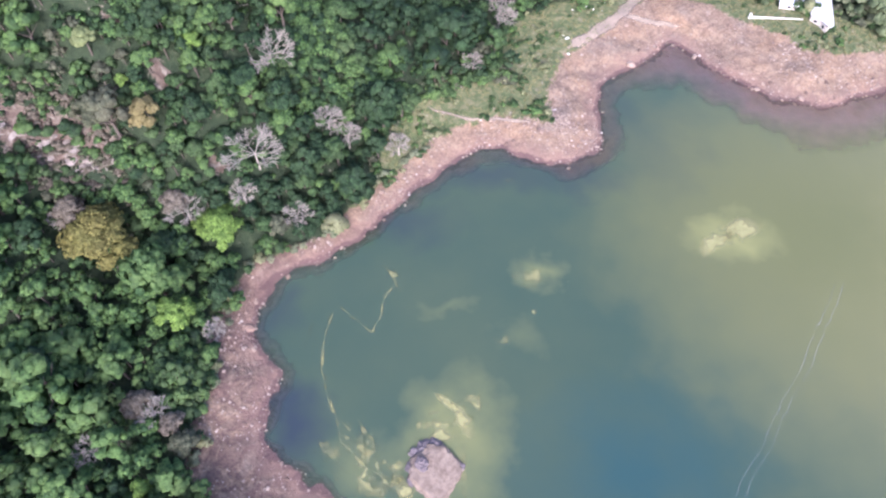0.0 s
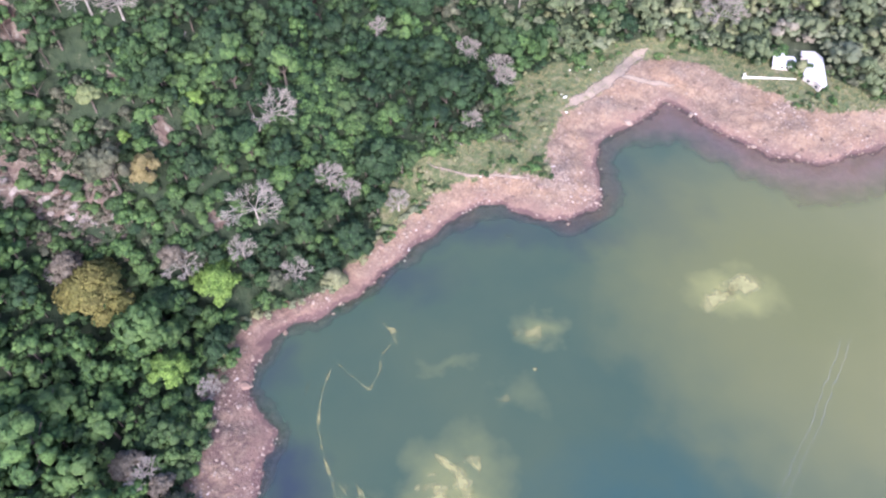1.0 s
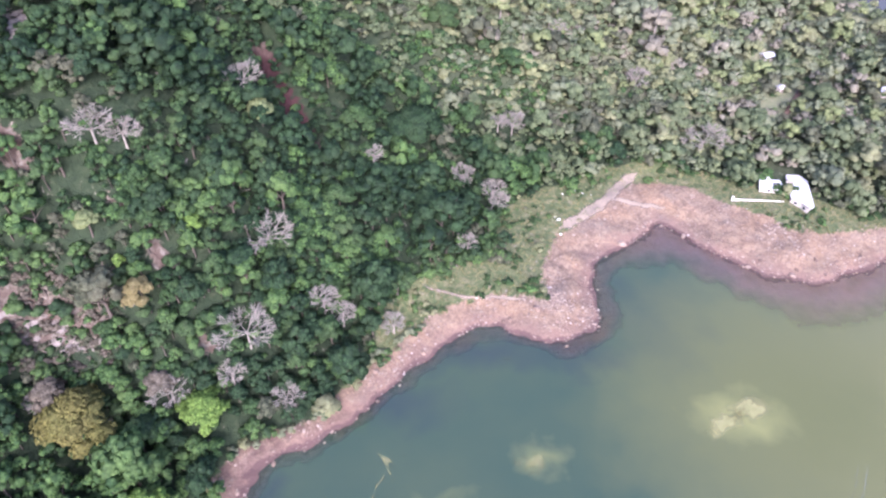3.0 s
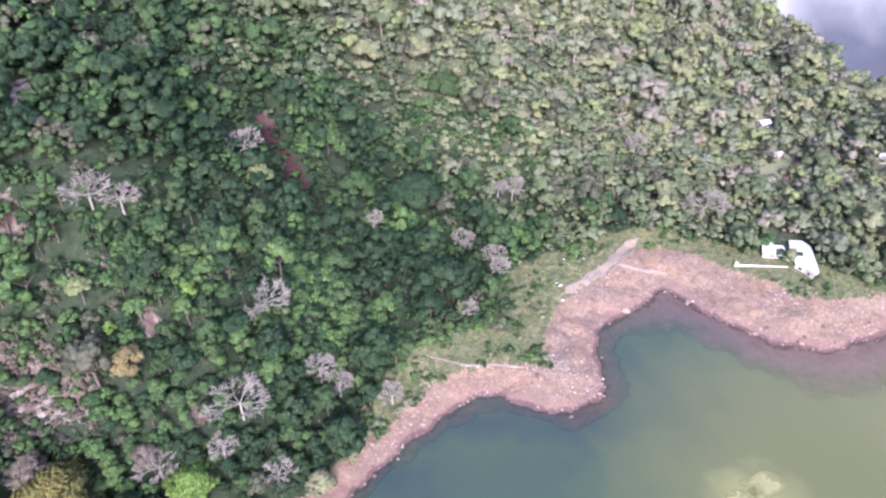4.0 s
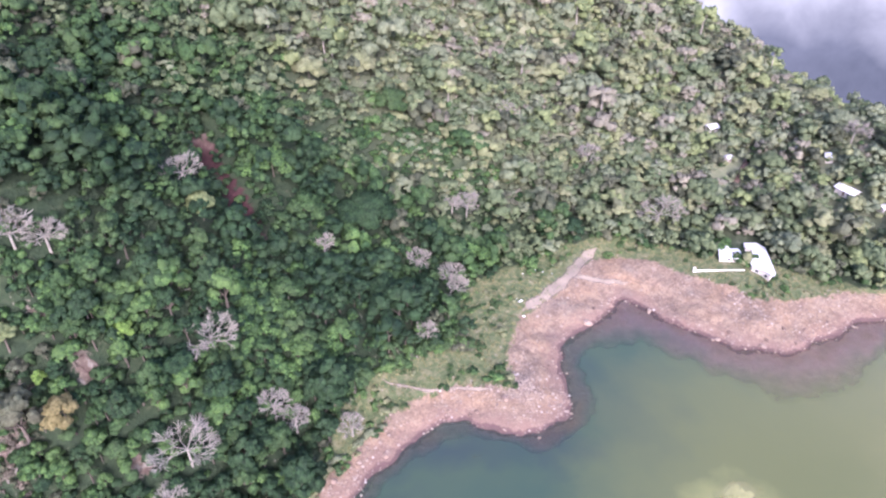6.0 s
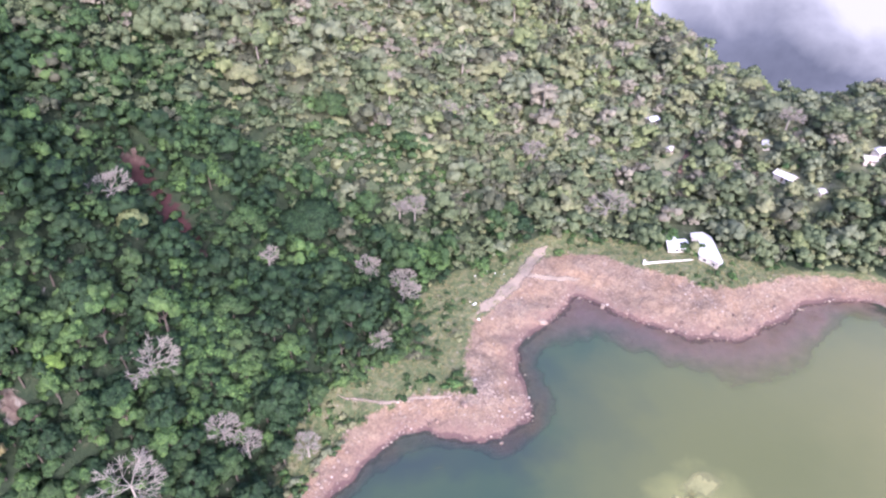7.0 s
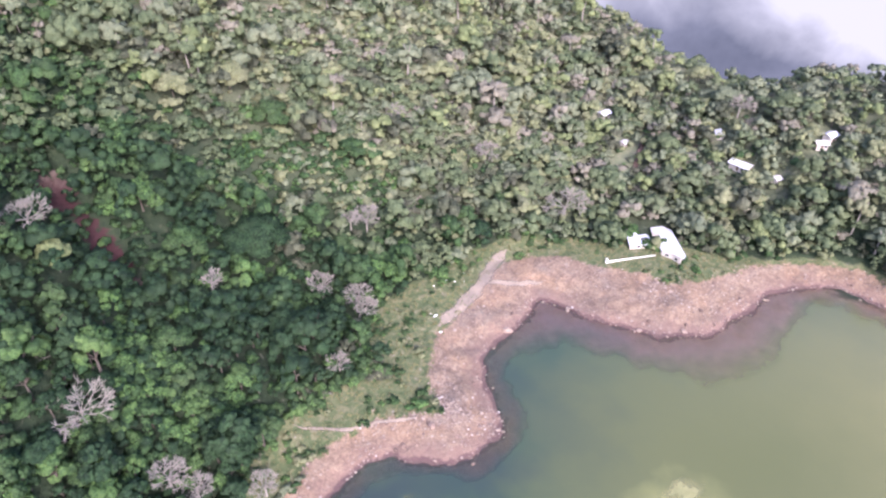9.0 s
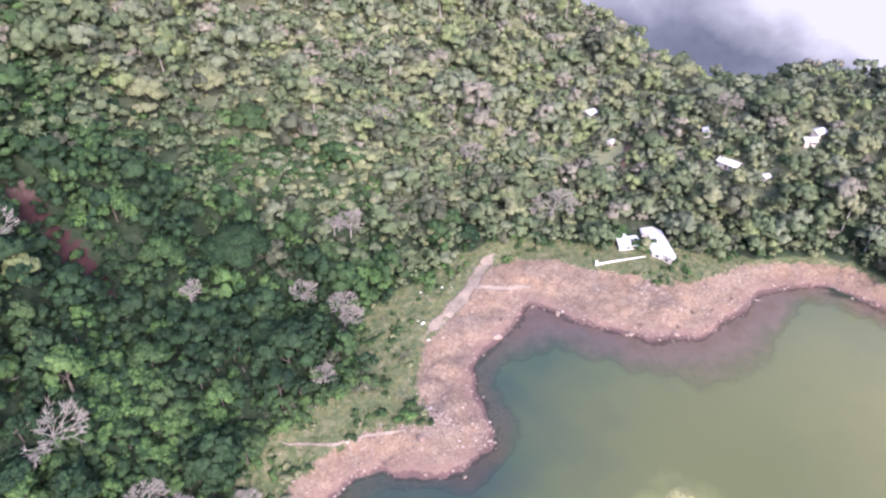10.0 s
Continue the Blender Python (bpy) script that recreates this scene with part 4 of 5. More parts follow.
def house(name, words, outline, roof_z, pitch, roof_material, group=""):
    """A low house under a sheet roof that follows the outline: walls set in under the eaves, roof, door, windows."""
    pts = np.array(outline, float)
    mid = pts.mean(0)
    foot_z = min(land_z(x, y) for x, y in pts) - 0.3
    top = roof_z
    base = empty(name, pose(mid[0], mid[1], foot_z))
    tagged(base, words, "house", group=group)
    inner = (pts - mid) * 0.86
    k = len(inner)
    for i in range(k):
        a, c = inner[i], inner[(i + 1) % k]
        w = c - a
        length = np.linalg.norm(w)
        if length < 0.8:
            continue
        w = w / length
        side = np.array((-w[1], w[0])) * 0.11
        bm = prism([a - side, c - side, c + side, a + side], 0, top - foot_z - 0.12, 0)
        wall = part("wall", from_bm("wall", bm, PLASTER), base)
        if length > 3:
            out = -side if np.dot(-side, (a + c) / 2) > 0 else side
            at = (a + c) / 2 + out * 1.35
            half = w * 0.55
            bm = prism([at - half - out * 0.3, at + half - out * 0.3, at + half + out * 0.3, at - half + out * 0.3], 1.0, 2.0, 0.01)
            window = part("window", from_bm("window", bm, DARK_GLASS), base)
            for z0, z1 in ((0.92, 0.998), (2.002, 2.08)):
                bm = prism([at - half * 1.15 - out * 0.34, at + half * 1.15 - out * 0.34, at + half * 1.15 + out * 0.5, at - half * 1.15 + out * 0.5], z0, z1, 0)
                part("sill" if z0 < 1 else "lintel", from_bm("sill", bm, CONCRETE), window)
            if i == 0:
                at2 = a + w * 0.9 + out * 1.35
                half = w * 0.42
                bm = prism([at2 - half - out * 0.3, at2 + half - out * 0.3, at2 + half + out * 0.3, at2 - half + out * 0.3], 0.3, 2.2, 0.01)
                part("door", from_bm("door", bm, DARK_WOOD), base)
    bm = prism([tuple(q) for q in (pts - mid) * 0.98], top - foot_z - 0.1, top - foot_z + 0.12, 0.03)
    for v in bm.verts:
        v.co.z += pitch[0] * v.co.x + pitch[1] * v.co.y
    part("roof", from_bm("roof", bm, roof_material), base)
    return base


house("house", "low white-roofed house on the lakeside clearing", [(118.5, 200.0), (115.5, 192.1), (122.4, 190.7), (124.9, 194.2), (124.9, 197.0), (121.6, 197.4), (121.8, 199.0)], 6.6, (0.02, -0.05), WHITE_SHEET)
house("house", "long white sheet-roofed building with a curved end", [(128.7, 200.9), (127.6, 198.2), (129.6, 196.6), (128.0, 192.0), (125.4, 189.8), (124.8, 186.0), (127.6, 182.8), (129.0, 179.3), (130.6, 180.4), (132.5, 187.3), (134.9, 196.6), (133.3, 200.4)], 6.8, (0.03, -0.06), WHITE_SHEET)

# the low white boundary wall with its end post
boundary = empty("boundary_wall", pose(114.6, 187.6, land_z(114.6, 187.6), 0, 0, -4.6))
tagged(boundary, "low white-painted wall ending in a taller post", "wall")
part("wall", from_bm("wall", box(-9.0, 8.6, -0.12, 0.12, -0.8, 0.45), CONCRETE), boundary)
part("post", from_bm("post", box(-9.7, -9.004, -0.35, 0.35, -0.8, 1.5), CONCRETE), boundary)

HUTS = [
    (140.6, 265.9, 20, 5.5, 4, WHITE_SHEET, "small white-roofed hut among the trees"),
    (173.3, 231.2, 60, 4, 3.5, WHITE_SHEET, "small white-roofed hut on the slope"),
    (170.9, 212.6, -66, 9, 5, WHITE_SHEET, "long white-roofed hut on the slope"),
    (178.5, 201.4, 10, 3, 3, GREY_SHEET, "tiny grey-roofed shed below the huts"),
    (203.3, 207.8, 15, 5.5, 4, WHITE_SHEET, "white-roofed hut near the crest"),
    (198.2, 205.9, -20, 5, 4, GREY_SHEET, "weathered grey-roofed hut near the crest"),
    (140.1, 245.8, 30, 3, 2.6, GREY_SHEET, "small grey shed beside the footpath"),
]

WHITE_STONES = [(40.6, 179.9, 1.1), (41.9, 178.6, 1.3), (41.2, 178.1, 0.9), (44.9, 192.1, 0.8), (49.7, 194.1, 0.8), (52.2, 192.6, 0.7), (56.3, 196.2, 0.8), (55.3, 191.7, 0.7), (50.1, 196.9, 0.7), (41.7, 172.0, 1.1)]


def gable_hut(x, y, turn, length, width, wall_h, roof_material, words):
    """A small hut: four walls, two roof slopes, ridge cap, door and window."""
    z = land_z(x, y)
    base = empty("hut", pose(x, y, z - 0.4, 0, 0, turn))
    tagged(base, words, "hut", group="huts on the slope")
    L, W, h = length / 2, width / 2, wall_h + 0.4
    for x0, x1, y0, y1 in ((-L, L, -W, -W + 0.2), (-L, L, W - 0.2, W), (-L, -L + 0.2, -W + 0.2, W - 0.2), (L - 0.2, L, -W + 0.2, W - 0.2)):
        part("wall", from_bm("wall", box(x0, x1, y0, y1, 0, h), PLASTER), base)
    rise = width * 0.2
    for s in (-1, 1):
        bm = bmesh.new()
        ring = [(-L - 0.5, s * (W + 0.6), h - 0.15), (L + 0.5, s * (W + 0.6), h - 0.15), (L + 0.5, 0, h + rise), (-L - 0.5, 0, h + rise)]
        low = [bm.verts.new(p) for p in ring]
        up = [bm.verts.new((p[0], p[1], p[2] + 0.1)) for p in ring]
        bm.faces.new(low)
        bm.faces.new(up[::-1])
        for i in range(4):
            bm.faces.new((low[i], up[i], up[(i + 1) % 4], low[(i + 1) % 4]))
        bmesh.ops.recalc_face_normals(bm, faces=bm.faces)
        part("roof_slope", from_bm("roof_slope", bm, roof_material), base)
    part("ridge_cap", from_bm("ridge_cap", box(-L - 0.5, L + 0.5, -0.15, 0.15, h + rise + 0.04, h + rise + 0.16), roof_material), base)
    part("door", from_bm("door", box(-0.5, 0.45, -W - 0.06, -W - 0.002, 0.4, 2.3), DARK_WOOD), base)
    part("window", from_bm("window", box(L * 0.4, L * 0.4 + 0.9, -W - 0.05, -W - 0.002, 1.3, 2.1), DARK_GLASS), base)
    return base


for x, y, turn, length, width, roof, words in HUTS:
    gable_hut(x, y, turn, length * 0.78, width * 0.8, 2.3, roof, words)


# ---------------------------------------------------------------- tracks
def ribbon(name, points, width, lift, mat, words, category="track"):
    """A worn strip laid over the ground along a bent line."""
    p = np.array(points, float)
    s = np.concatenate([[0], np.cumsum(np.hypot(*np.diff(p, axis=0).T))])
    u = np.arange(0, s[-1], 0.6)
    line = np.stack([np.interp(u, s, p[:, 0]), np.interp(u, s, p[:, 1])], 1)
    for _ in range(4):
        line[1:-1] = (line[:-2] + 2 * line[1:-1] + line[2:]) / 4
    way = np.gradient(line, axis=0)
    way /= np.linalg.norm(way, axis=1)[:, None]
    side = np.stack([-way[:, 1], way[:, 0]], 1)
    cols = 13
    ends = np.clip(np.minimum(u, u[-1] - u) / 4, 0.25, 1)
    V = []
    for k in range(cols):
        q = (k / (cols - 1) - 0.5) * width * ends
        at = line + side * (q * (1 + 0.35 * vnoise(line[:, 0], line[:, 1], 3, 40 + (k > 6))))[:, None]
        z = ground(at[:, 0], at[:, 1]) + lift * (1.6 if 0 < k < cols - 1 else -2.0)
        V.append(np.column_stack([at, z]))
    V = np.stack(V, 1).reshape(-1, 3)
    i = np.arange((len(line) - 1) * cols).reshape(-1, cols)[:, :-1].ravel()
    me = mesh_from(name, V, np.stack([i, i + 1, i + 1 + cols, i + cols], 1), [mat], smooth=True)
    attribute(me, "worn", np.tile(1 - np.abs(np.linspace(-1, 1, cols)) ** 2, len(line)))
    return tagged(new(name, me), words, category, kind="structure")


ribbon("track", [(41.5, 174.0), (45.5, 177.0), (52.0, 182.0), (58.8, 188.0), (65.3, 195.5), (72.5, 203.0), (75.0, 204.6)], 5.4, 0.09, EARTH_TRACK, "pale worn earth track climbing from the rim")
ribbon("track", [(60.5, 189.0), (66, 189.5), (73, 187.5), (82, 187.5)], 2.6, 0.07, EARTH_TRACK, "pale trodden streak across the rock rim")
RED_EARTH = worn_strip("path_red_earth", (0.120, 0.072, 0.052), (0.185, 0.122, 0.092))
ribbon("track", [(151, 247.5), (147, 243), (143.7, 239.6), (139.5, 234.1), (137, 230.5)], 2.6, 0.12, RED_EARTH, "straight reddish footpath down the wooded slope")
ribbon("track", [(-5.0, 147.0), (-2.5, 145.4), (1.0, 145.3), (5.6, 143.4), (9.8, 143.1), (15.8, 143.9), (24.2, 142.2), (28.0, 142.6)], 1.5, 0.09, EARTH_TRACK, "narrow earth path along the grass")

# ---------------------------------------------------------------- stones along the shore


def stone_mesh(seed, sub):
    bm = bmesh.new()
    bmesh.ops.create_icosphere(bm, subdivisions=sub, radius=0.5)
    r = np.random.default_rng(seed)
    squash = r.uniform(0.45, 0.8)
    for v in bm.verts:
        v.co *= r.uniform(0.75, 1.2)
        v.co.z *= squash
    return bm


stones = [from_bm("boulder", stone_mesh(600 + k, 2 if k < 5 else 1), STONE) for k in range(8)]
r = np.random.default_rng(61)
k = r.integers(0, 34 * EDGE_N, 900)
way = np.roll(EDGE, -1, 0)[k] - np.roll(EDGE, 1, 0)[k]
out = np.stack([-way[:, 1], way[:, 0]], 1) / (np.linalg.norm(way, axis=1)[:, None] + 1e-6)
at = EDGE[k] + out * (r.gamma(1.6, 3.2, 900) - 1.5)[:, None] + r.normal(0, 0.6, (900, 2))
parts = shore(at[:, 0], at[:, 1])
heights = ground(at[:, 0], at[:, 1], parts)
ok = np.flatnonzero((parts[0] > -1.6) & (parts[0] < parts[1]))[:230]
for k in ok:
    s = float(np.clip(r.lognormal(-0.35, 0.5), 0.35, 2.4))
    ob = new("boulder", stones[int(r.integers(8))])
    ob.matrix_world = Matrix.LocRotScale((at[k, 0], at[k, 1], max(heights[k], -0.25) + s * 0.08), Euler((r.uniform(-0.3, 0.3), r.uniform(-0.3, 0.3), r.uniform(0, 6.28))), (s * r.uniform(0.8, 1.5), s, s))
    tagged(ob, "weathered boulder on the rocky shore" if parts[0][k] > 0 else "boulder standing in the shallow water", "boulder", group="shore boulders")

OUTCROP = plain("outcrop_rock", (0.090, 0.074, 0.062), (0.215, 0.192, 0.166), 0.6, 0.9, 0.9)
outcrops = [from_bm("rock_outcrop", stone_mesh(660 + k, 3), OUTCROP) for k in range(5)]
for k in range(52):
    u = r.uniform(0, 1)
    if k < 46:
        x, y, s = -83 - 28 * u, 111.0 + r.normal(0, 1.9), r.uniform(0.7, 2.6)
    else:
        x, y, s = -104 + r.normal(0, 2), 160 + r.normal(0, 5), r.uniform(2, 5)
    ob = new("rock_outcrop", outcrops[k % 5])
    ob.matrix_world = Matrix.LocRotScale((x, y, land_z(x, y) + s * 0.05), Euler((r.uniform(-0.4, 0.4), r.uniform(-0.4, 0.4), r.uniform(0, 6.28))), (s * r.uniform(1.0, 1.7), s, s * 0.8))
    tagged(ob, "pale weathered rock breaking out of the wooded slope", "rock", group="rock outcrops on the slope")
# a slab with broken sides and a tilted top
CUTS = [(0.75, 0.66, 0.1, 0.47), (0.99, -0.1, 0.05, 0.5), (0.72, -0.68, 0.2, 0.47), (-0.1, -0.98, 0.2, 0.56), (-0.66, -0.72, 0.2, 0.44), (-0.98, 0.12, 0.1, 0.5), (-0.5, 0.85, 0.05, 0.46), (0.1, 0.98, 0.1, 0.5), (0.05, -0.14, 0.98, 0.40), (-0.3, 0.25, 0.92, 0.45), (0, 0, -1, 0.4)]
islet = bmesh.new()
bmesh.ops.create_icosphere(islet, subdivisions=6, radius=1.0)
for v in islet.verts:
    q = v.co.normalized()
    out = min(d / (q.x * a + q.y * b + q.z * c) for a, b, c, d in CUTS if q.x * a + q.y * b + q.z * c > 0.05)
    v.co = q * min(out, 0.75) * (1 + 0.10 * noise.noise(q * 4.0) + 0.08 * abs(noise.noise(q * 8)) + 0.05 * noise.noise(q * 17) + 0.03 * noise.noise(q * 34))
for f in islet.faces:
    f.smooth = True
ob = new("islet_rock", from_bm("islet_rock", islet, plain("islet_rock", (0.082, 0.062, 0.046), (0.188, 0.150, 0.114), 0.6, 0.9, 0.9)))
ob.matrix_world = Matrix.LocRotScale((-1.8, 37.0, -0.2), Euler((0.03, 0.04, 0.1)), (11.8, 12.6, 3.0))
tagged(ob, "bare pale rock islet rising from the lake", "rock")
DARK_STONE = plain("wet_dark_stone", (0.05, 0.042, 0.045), (0.13, 0.11, 0.105), 0.8, 0.7, 0.9)
dark_stones = [from_bm("islet_boulder", stone_mesh(670 + k, 3), DARK_STONE) for k in range(3)]
for k, (x, y, z, s) in enumerate([(-6.4, 41.4, 0.1, 2.6), (-4.4, 42.8, 0.1, 3.2), (-2.0, 43.6, 0.05, 3.0), (-7.6, 38.4, 0.1, 2.4), (-4.9, 38.6, 1.5, 2.8), (4.0, 38.2, 0.2, 2.0), (-7.2, 35.2, 0.1, 2.2)]):
    ob = new("islet_boulder", dark_stones[k % 3])
    ob.matrix_world = Matrix.LocRotScale((x, y, z), Euler((0.2, 0.1, k * 1.3)), (s * 1.25, s, s * 0.8))
    tagged(ob, "dark wet boulder at the edge of the rock islet", "boulder", group="boulders of the islet")
WHITE_STONE = plain("white_stone", (0.50, 0.49, 0.47), (0.70, 0.69, 0.66), 2.0, 0.85)
pale = from_bm("white_stone", stone_mesh(655, 2), WHITE_STONE)
for x, y, s in WHITE_STONES:
    s *= 0.62
    ob = new("white_stone", pale)
    ob.matrix_world = Matrix.LocRotScale((x, y, land_z(x, y) + s * 0.12), Euler((0, 0, x * 3)), (s * 1.3, s, s * 0.9))
    tagged(ob, "pale white stone lying on the grass by the rim", "stone", group="white stones on the clearing")

bm = stone_mesh(640, 1)
tv = np.array([v.co for v in bm.verts])
bm.verts.index_update()
tf = np.array([[v.index for v in f.verts] for f in bm.faces])
bm.free()
N = 9000
k = r.integers(0, 34 * EDGE_N, N)
out = np.roll(EDGE, -1, 0)[k] - np.roll(EDGE, 1, 0)[k]
out = np.stack([-out[:, 1], out[:, 0]], 1) / np.linalg.norm(out, axis=1)[:, None]
at = EDGE[k] + out * r.uniform(-1, 24, N)[:, None] + r.normal(0, 1.2, (N, 2))
d, rim, _ = shore(at[:, 0], at[:, 1])
ok = (d > -0.8) & (d < rim + 0.5) & (vnoise(at[:, 0], at[:, 1], 7, 50) + r.uniform(-0.6, 0.6, N) > -0.1)
at = at[ok]
gz = ground(at[:, 0], at[:, 1])
s = np.clip(r.lognormal(-1.0, 0.45, len(at)), 0.15, 1.1)
a = r.uniform(0, 6.28, len(at))
c, sn = np.cos(a) * s, np.sin(a) * s
V = np.stack([tv[None, :, 0] * c[:, None] - tv[None, :, 1] * sn[:, None] + at[:, :1], tv[None, :, 0] * sn[:, None] + tv[None, :, 1] * c[:, None] + at[:, 1:2],
              tv[None, :, 2] * s[:, None] + (gz + s * 0.1)[:, None]], 2).reshape(-1, 3)
T = (tf[None] + (np.arange(len(at)) * len(tv))[:, None, None]).reshape(-1, 3)
tagged(new("rubble", mesh_from("rubble", V, T, [PEBBLE])), "loose pinkish stones strewn over the bare rim", "rubble", kind="stuff")

# ---------------------------------------------------------------- bushes on the clearing
bush_meshes = {}
for name in ("mid", "olive", "fresh", "grey", "dry"):
    for k in range(3):
        v, t, f = crown_arrays(700 + k, 6, 44, 1.5, 1.3, 0.26)
        bush_meshes[name, k] = facing(mesh_from("bush", v - (0, 0, 0.25), t, [LEAF[name]]), f)
bx, by = r.uniform(-20, 165, 4000), r.uniform(118, 222, 4000)
parts = shore(bx, by)
ok = (parts[0] > parts[1] + 0.3) & (parts[0] < parts[2] + 2) & ~((abs(bx - 122) < 17) & (abs(by - 196) < 13)) & ((bx < 38) | (np.abs((by - 174) - (bx - 41.5) * 0.9) > 5)) & (vnoise(bx, by, 8, 71) + r.uniform(-0.5, 0.5, 4000) > -0.05)
bz = ground(bx, by, parts)
for k in np.flatnonzero(ok)[:225]:
    s = float(np.clip(r.lognormal(-0.25, 0.4), 0.35, 1.9))
    ob = new("bush", bush_meshes[("mid", "olive", "fresh", "mid")[int(r.integers(4))], int(r.integers(3))])
    ob.matrix_world = Matrix.LocRotScale((bx[k], by[k], bz[k]), Euler((0, 0, r.uniform(0, 6.28))), (s, s, s * 0.9))
    tagged(ob, "low green bush on the dry grass", "bush", group="bushes on the grass")
k = r.integers(int(0.5 * EDGE_N), 15 * EDGE_N, 400)
way = np.roll(EDGE, -1, 0)[k] - np.roll(EDGE, 1, 0)[k]
out = np.stack([-way[:, 1], way[:, 0]], 1) / (np.linalg.norm(way, axis=1)[:, None] + 1e-6)
at = EDGE[k] + out * r.uniform(5, 20, 400)[:, None]
parts = shore(at[:, 0], at[:, 1])
heights = ground(at[:, 0], at[:, 1], parts)
for k in np.flatnonzero((parts[0] > parts[1] - 1.6) & (parts[0] < parts[1] + 1.6))[:70]:
    s = float(r.uniform(0.7, 1.7))
    ob = new("bush", bush_meshes[("mid", "olive", "fresh", "grey", "grey")[int(r.integers(5))], int(r.integers(3))])
    ob.matrix_world = Matrix.LocRotScale((at[k, 0], at[k, 1], heights[k]), Euler((0, 0, r.uniform(0, 6.28))), (s * 1.1, s, s))
    tagged(ob, "scrubby bush at the wood's edge above the rim", "bush", group="bushes along the wood's edge")
k = r.integers(13 * EDGE_N, 31 * EDGE_N, 5000)
way = np.roll(EDGE, -1, 0)[k] - np.roll(EDGE, 1, 0)[k]
out = np.stack([-way[:, 1], way[:, 0]], 1) / (np.linalg.norm(way, axis=1)[:, None] + 1e-6)
at = EDGE[k] + out * r.uniform(8, 56, 5000)[:, None]
parts = shore(at[:, 0], at[:, 1])
heights = ground(at[:, 0], at[:, 1], parts)
shrubs = [crown_arrays(740 + k, 6, 40, 1.5, 1.3, 0.28) for k in range(4)]
V, T, I, N, n = [], [], [], [], 0
for k in np.flatnonzero((np.abs(parts[0] - parts[2] - 0.3) < 1.7) & (np.hypot(at[:, 0] - 70, at[:, 1] - 204) > 6))[:170]:
    v, t, f = shrubs[k % 4]
    s, a = float(r.uniform(1.0, 2.3)), r.uniform(0, 6.28)
    spin = np.array([[math.cos(a), math.sin(a), 0], [-math.sin(a), math.cos(a), 0], [0, 0, 1.1]])
    V.append((v - (0, 0, 0.25)) @ spin * s + (*at[k], heights[k]))
    N.append(f @ spin)
    T.append(t + n)
    I.append(np.full(len(t), int(r.choice((0, 0, 1, 2)))))
    n += len(v)
me = facing(mesh_from("shrubbery", np.concatenate(V), np.concatenate(T), [LEAF["mid"], LEAF["fresh"], LEAF["sage"]], np.concatenate(I)), np.concatenate(N))
tagged(new("shrubbery", me), "leafy green shrubs where the grass meets the wood", "shrubs", kind="stuff")
# low scrub among the pale rocks
sx, sy = r.uniform(-122, -80, 420), r.uniform(102, 122, 420)
sz = ground(sx, sy)
scrubs = [crown_arrays(720 + k, 4, 22, 1.5, 1.3, 0.3) for k in range(4)]
V, T, I, N, n = [], [], [], [], 0
for k in range(420):
    v, t, f = scrubs[k % 4]
    s, a = float(r.uniform(0.5, 1.5)), r.uniform(0, 6.28)
    spin = np.array([[math.cos(a), math.sin(a), 0], [-math.sin(a), math.cos(a), 0], [0, 0, 1]])
    V.append((v - (0, 0, 0.25)) @ spin * s + (sx[k], sy[k], sz[k]))
    N.append(f @ spin)
    T.append(t + n)
    I.append(np.full(len(t), k % 4))
    n += len(v)
me = facing(mesh_from("scrub", np.concatenate(V), np.concatenate(T), [LEAF["umber"], LEAF["sage"], LEAF["umber"], LEAF["mid"]], np.concatenate(I)), np.concatenate(N))
tagged(new("scrub", me), "brownish scrub among the pale rocks of the slope", "scrub", kind="stuff")
ob = new("bush", bush_meshes["fresh", 1])
ob.matrix_world = Matrix.LocRotScale((27.2, 145.5, land_z(27.2, 145.5)), None, (3.0, 1.9, 1.5))
tagged(ob, "wide dense green bush at the rim's edge", "bush", group="bushes on the grass")

# dry grass tufts
N = 16000
gx, gy = r.uniform(-25, 180, N), r.uniform(115, 225, N)
d, rim, clear = shore(gx, gy)
ok = (d > rim - 0.5 + 1.5 * vnoise(gx, gy, 3, 80)) & (d < clear - 0.5)
gx, gy = gx[ok], gy[ok]
gz = ground(gx, gy)
h, a = r.uniform(0.25, 0.8, len(gx)), r.uniform(0, 6.28, len(gx))
w = r.uniform(0.2, 0.45, len(gx))
V = np.stack([np.stack([gx + np.cos(a + o) * w, gy + np.sin(a + o) * w, gz], 1) for o in (0, 2.1, 4.2)] + [np.stack([gx + r.normal(0, 0.15, len(gx)), gy + r.normal(0, 0.15, len(gx)), gz + h], 1)], 1).reshape(-1, 3)
i = np.arange(len(gx))[:, None] * 4
T = np.concatenate([i + (0, 1, 3), i + (1, 2, 3), i + (2, 0, 3)])
TUFT, n, l, b = material("grass_dry", 0.9)
l.new(mixed(n, l, noise_node(n, l, position(n), 0.12, 4), ramp(n, l, n.new("ShaderNodeNewGeometry").outputs["Random Per Island"], [(0, (0.050, 0.070, 0.022)), (1, (0.092, 0.102, 0.036))]), (0.124, 0.110, 0.052)), b.inputs["Base Color"])
tagged(new("grass", mesh_from("grass", V, T, [TUFT])), "dry yellow-green grass tufts on the clearing", "grass", kind="stuff")

# ---------------------------------------------------------------- algae on the lake
ALGAE, n, l, b = material("algae_yellow_green", 0.6)
p = position(n)
cover = n.new("ShaderNodeAttribute")
cover.attribute_name = "cover"
f = noise_node(n, l, p, 0.45, 3, 0.55)
l.new(ramp(n, l, noise_node(n, l, p, 0.8, 3), [(0.3, (0.165, 0.165, 0.066)), (0.7, (0.245, 0.240, 0.108))]), b.inputs["Base Color"])
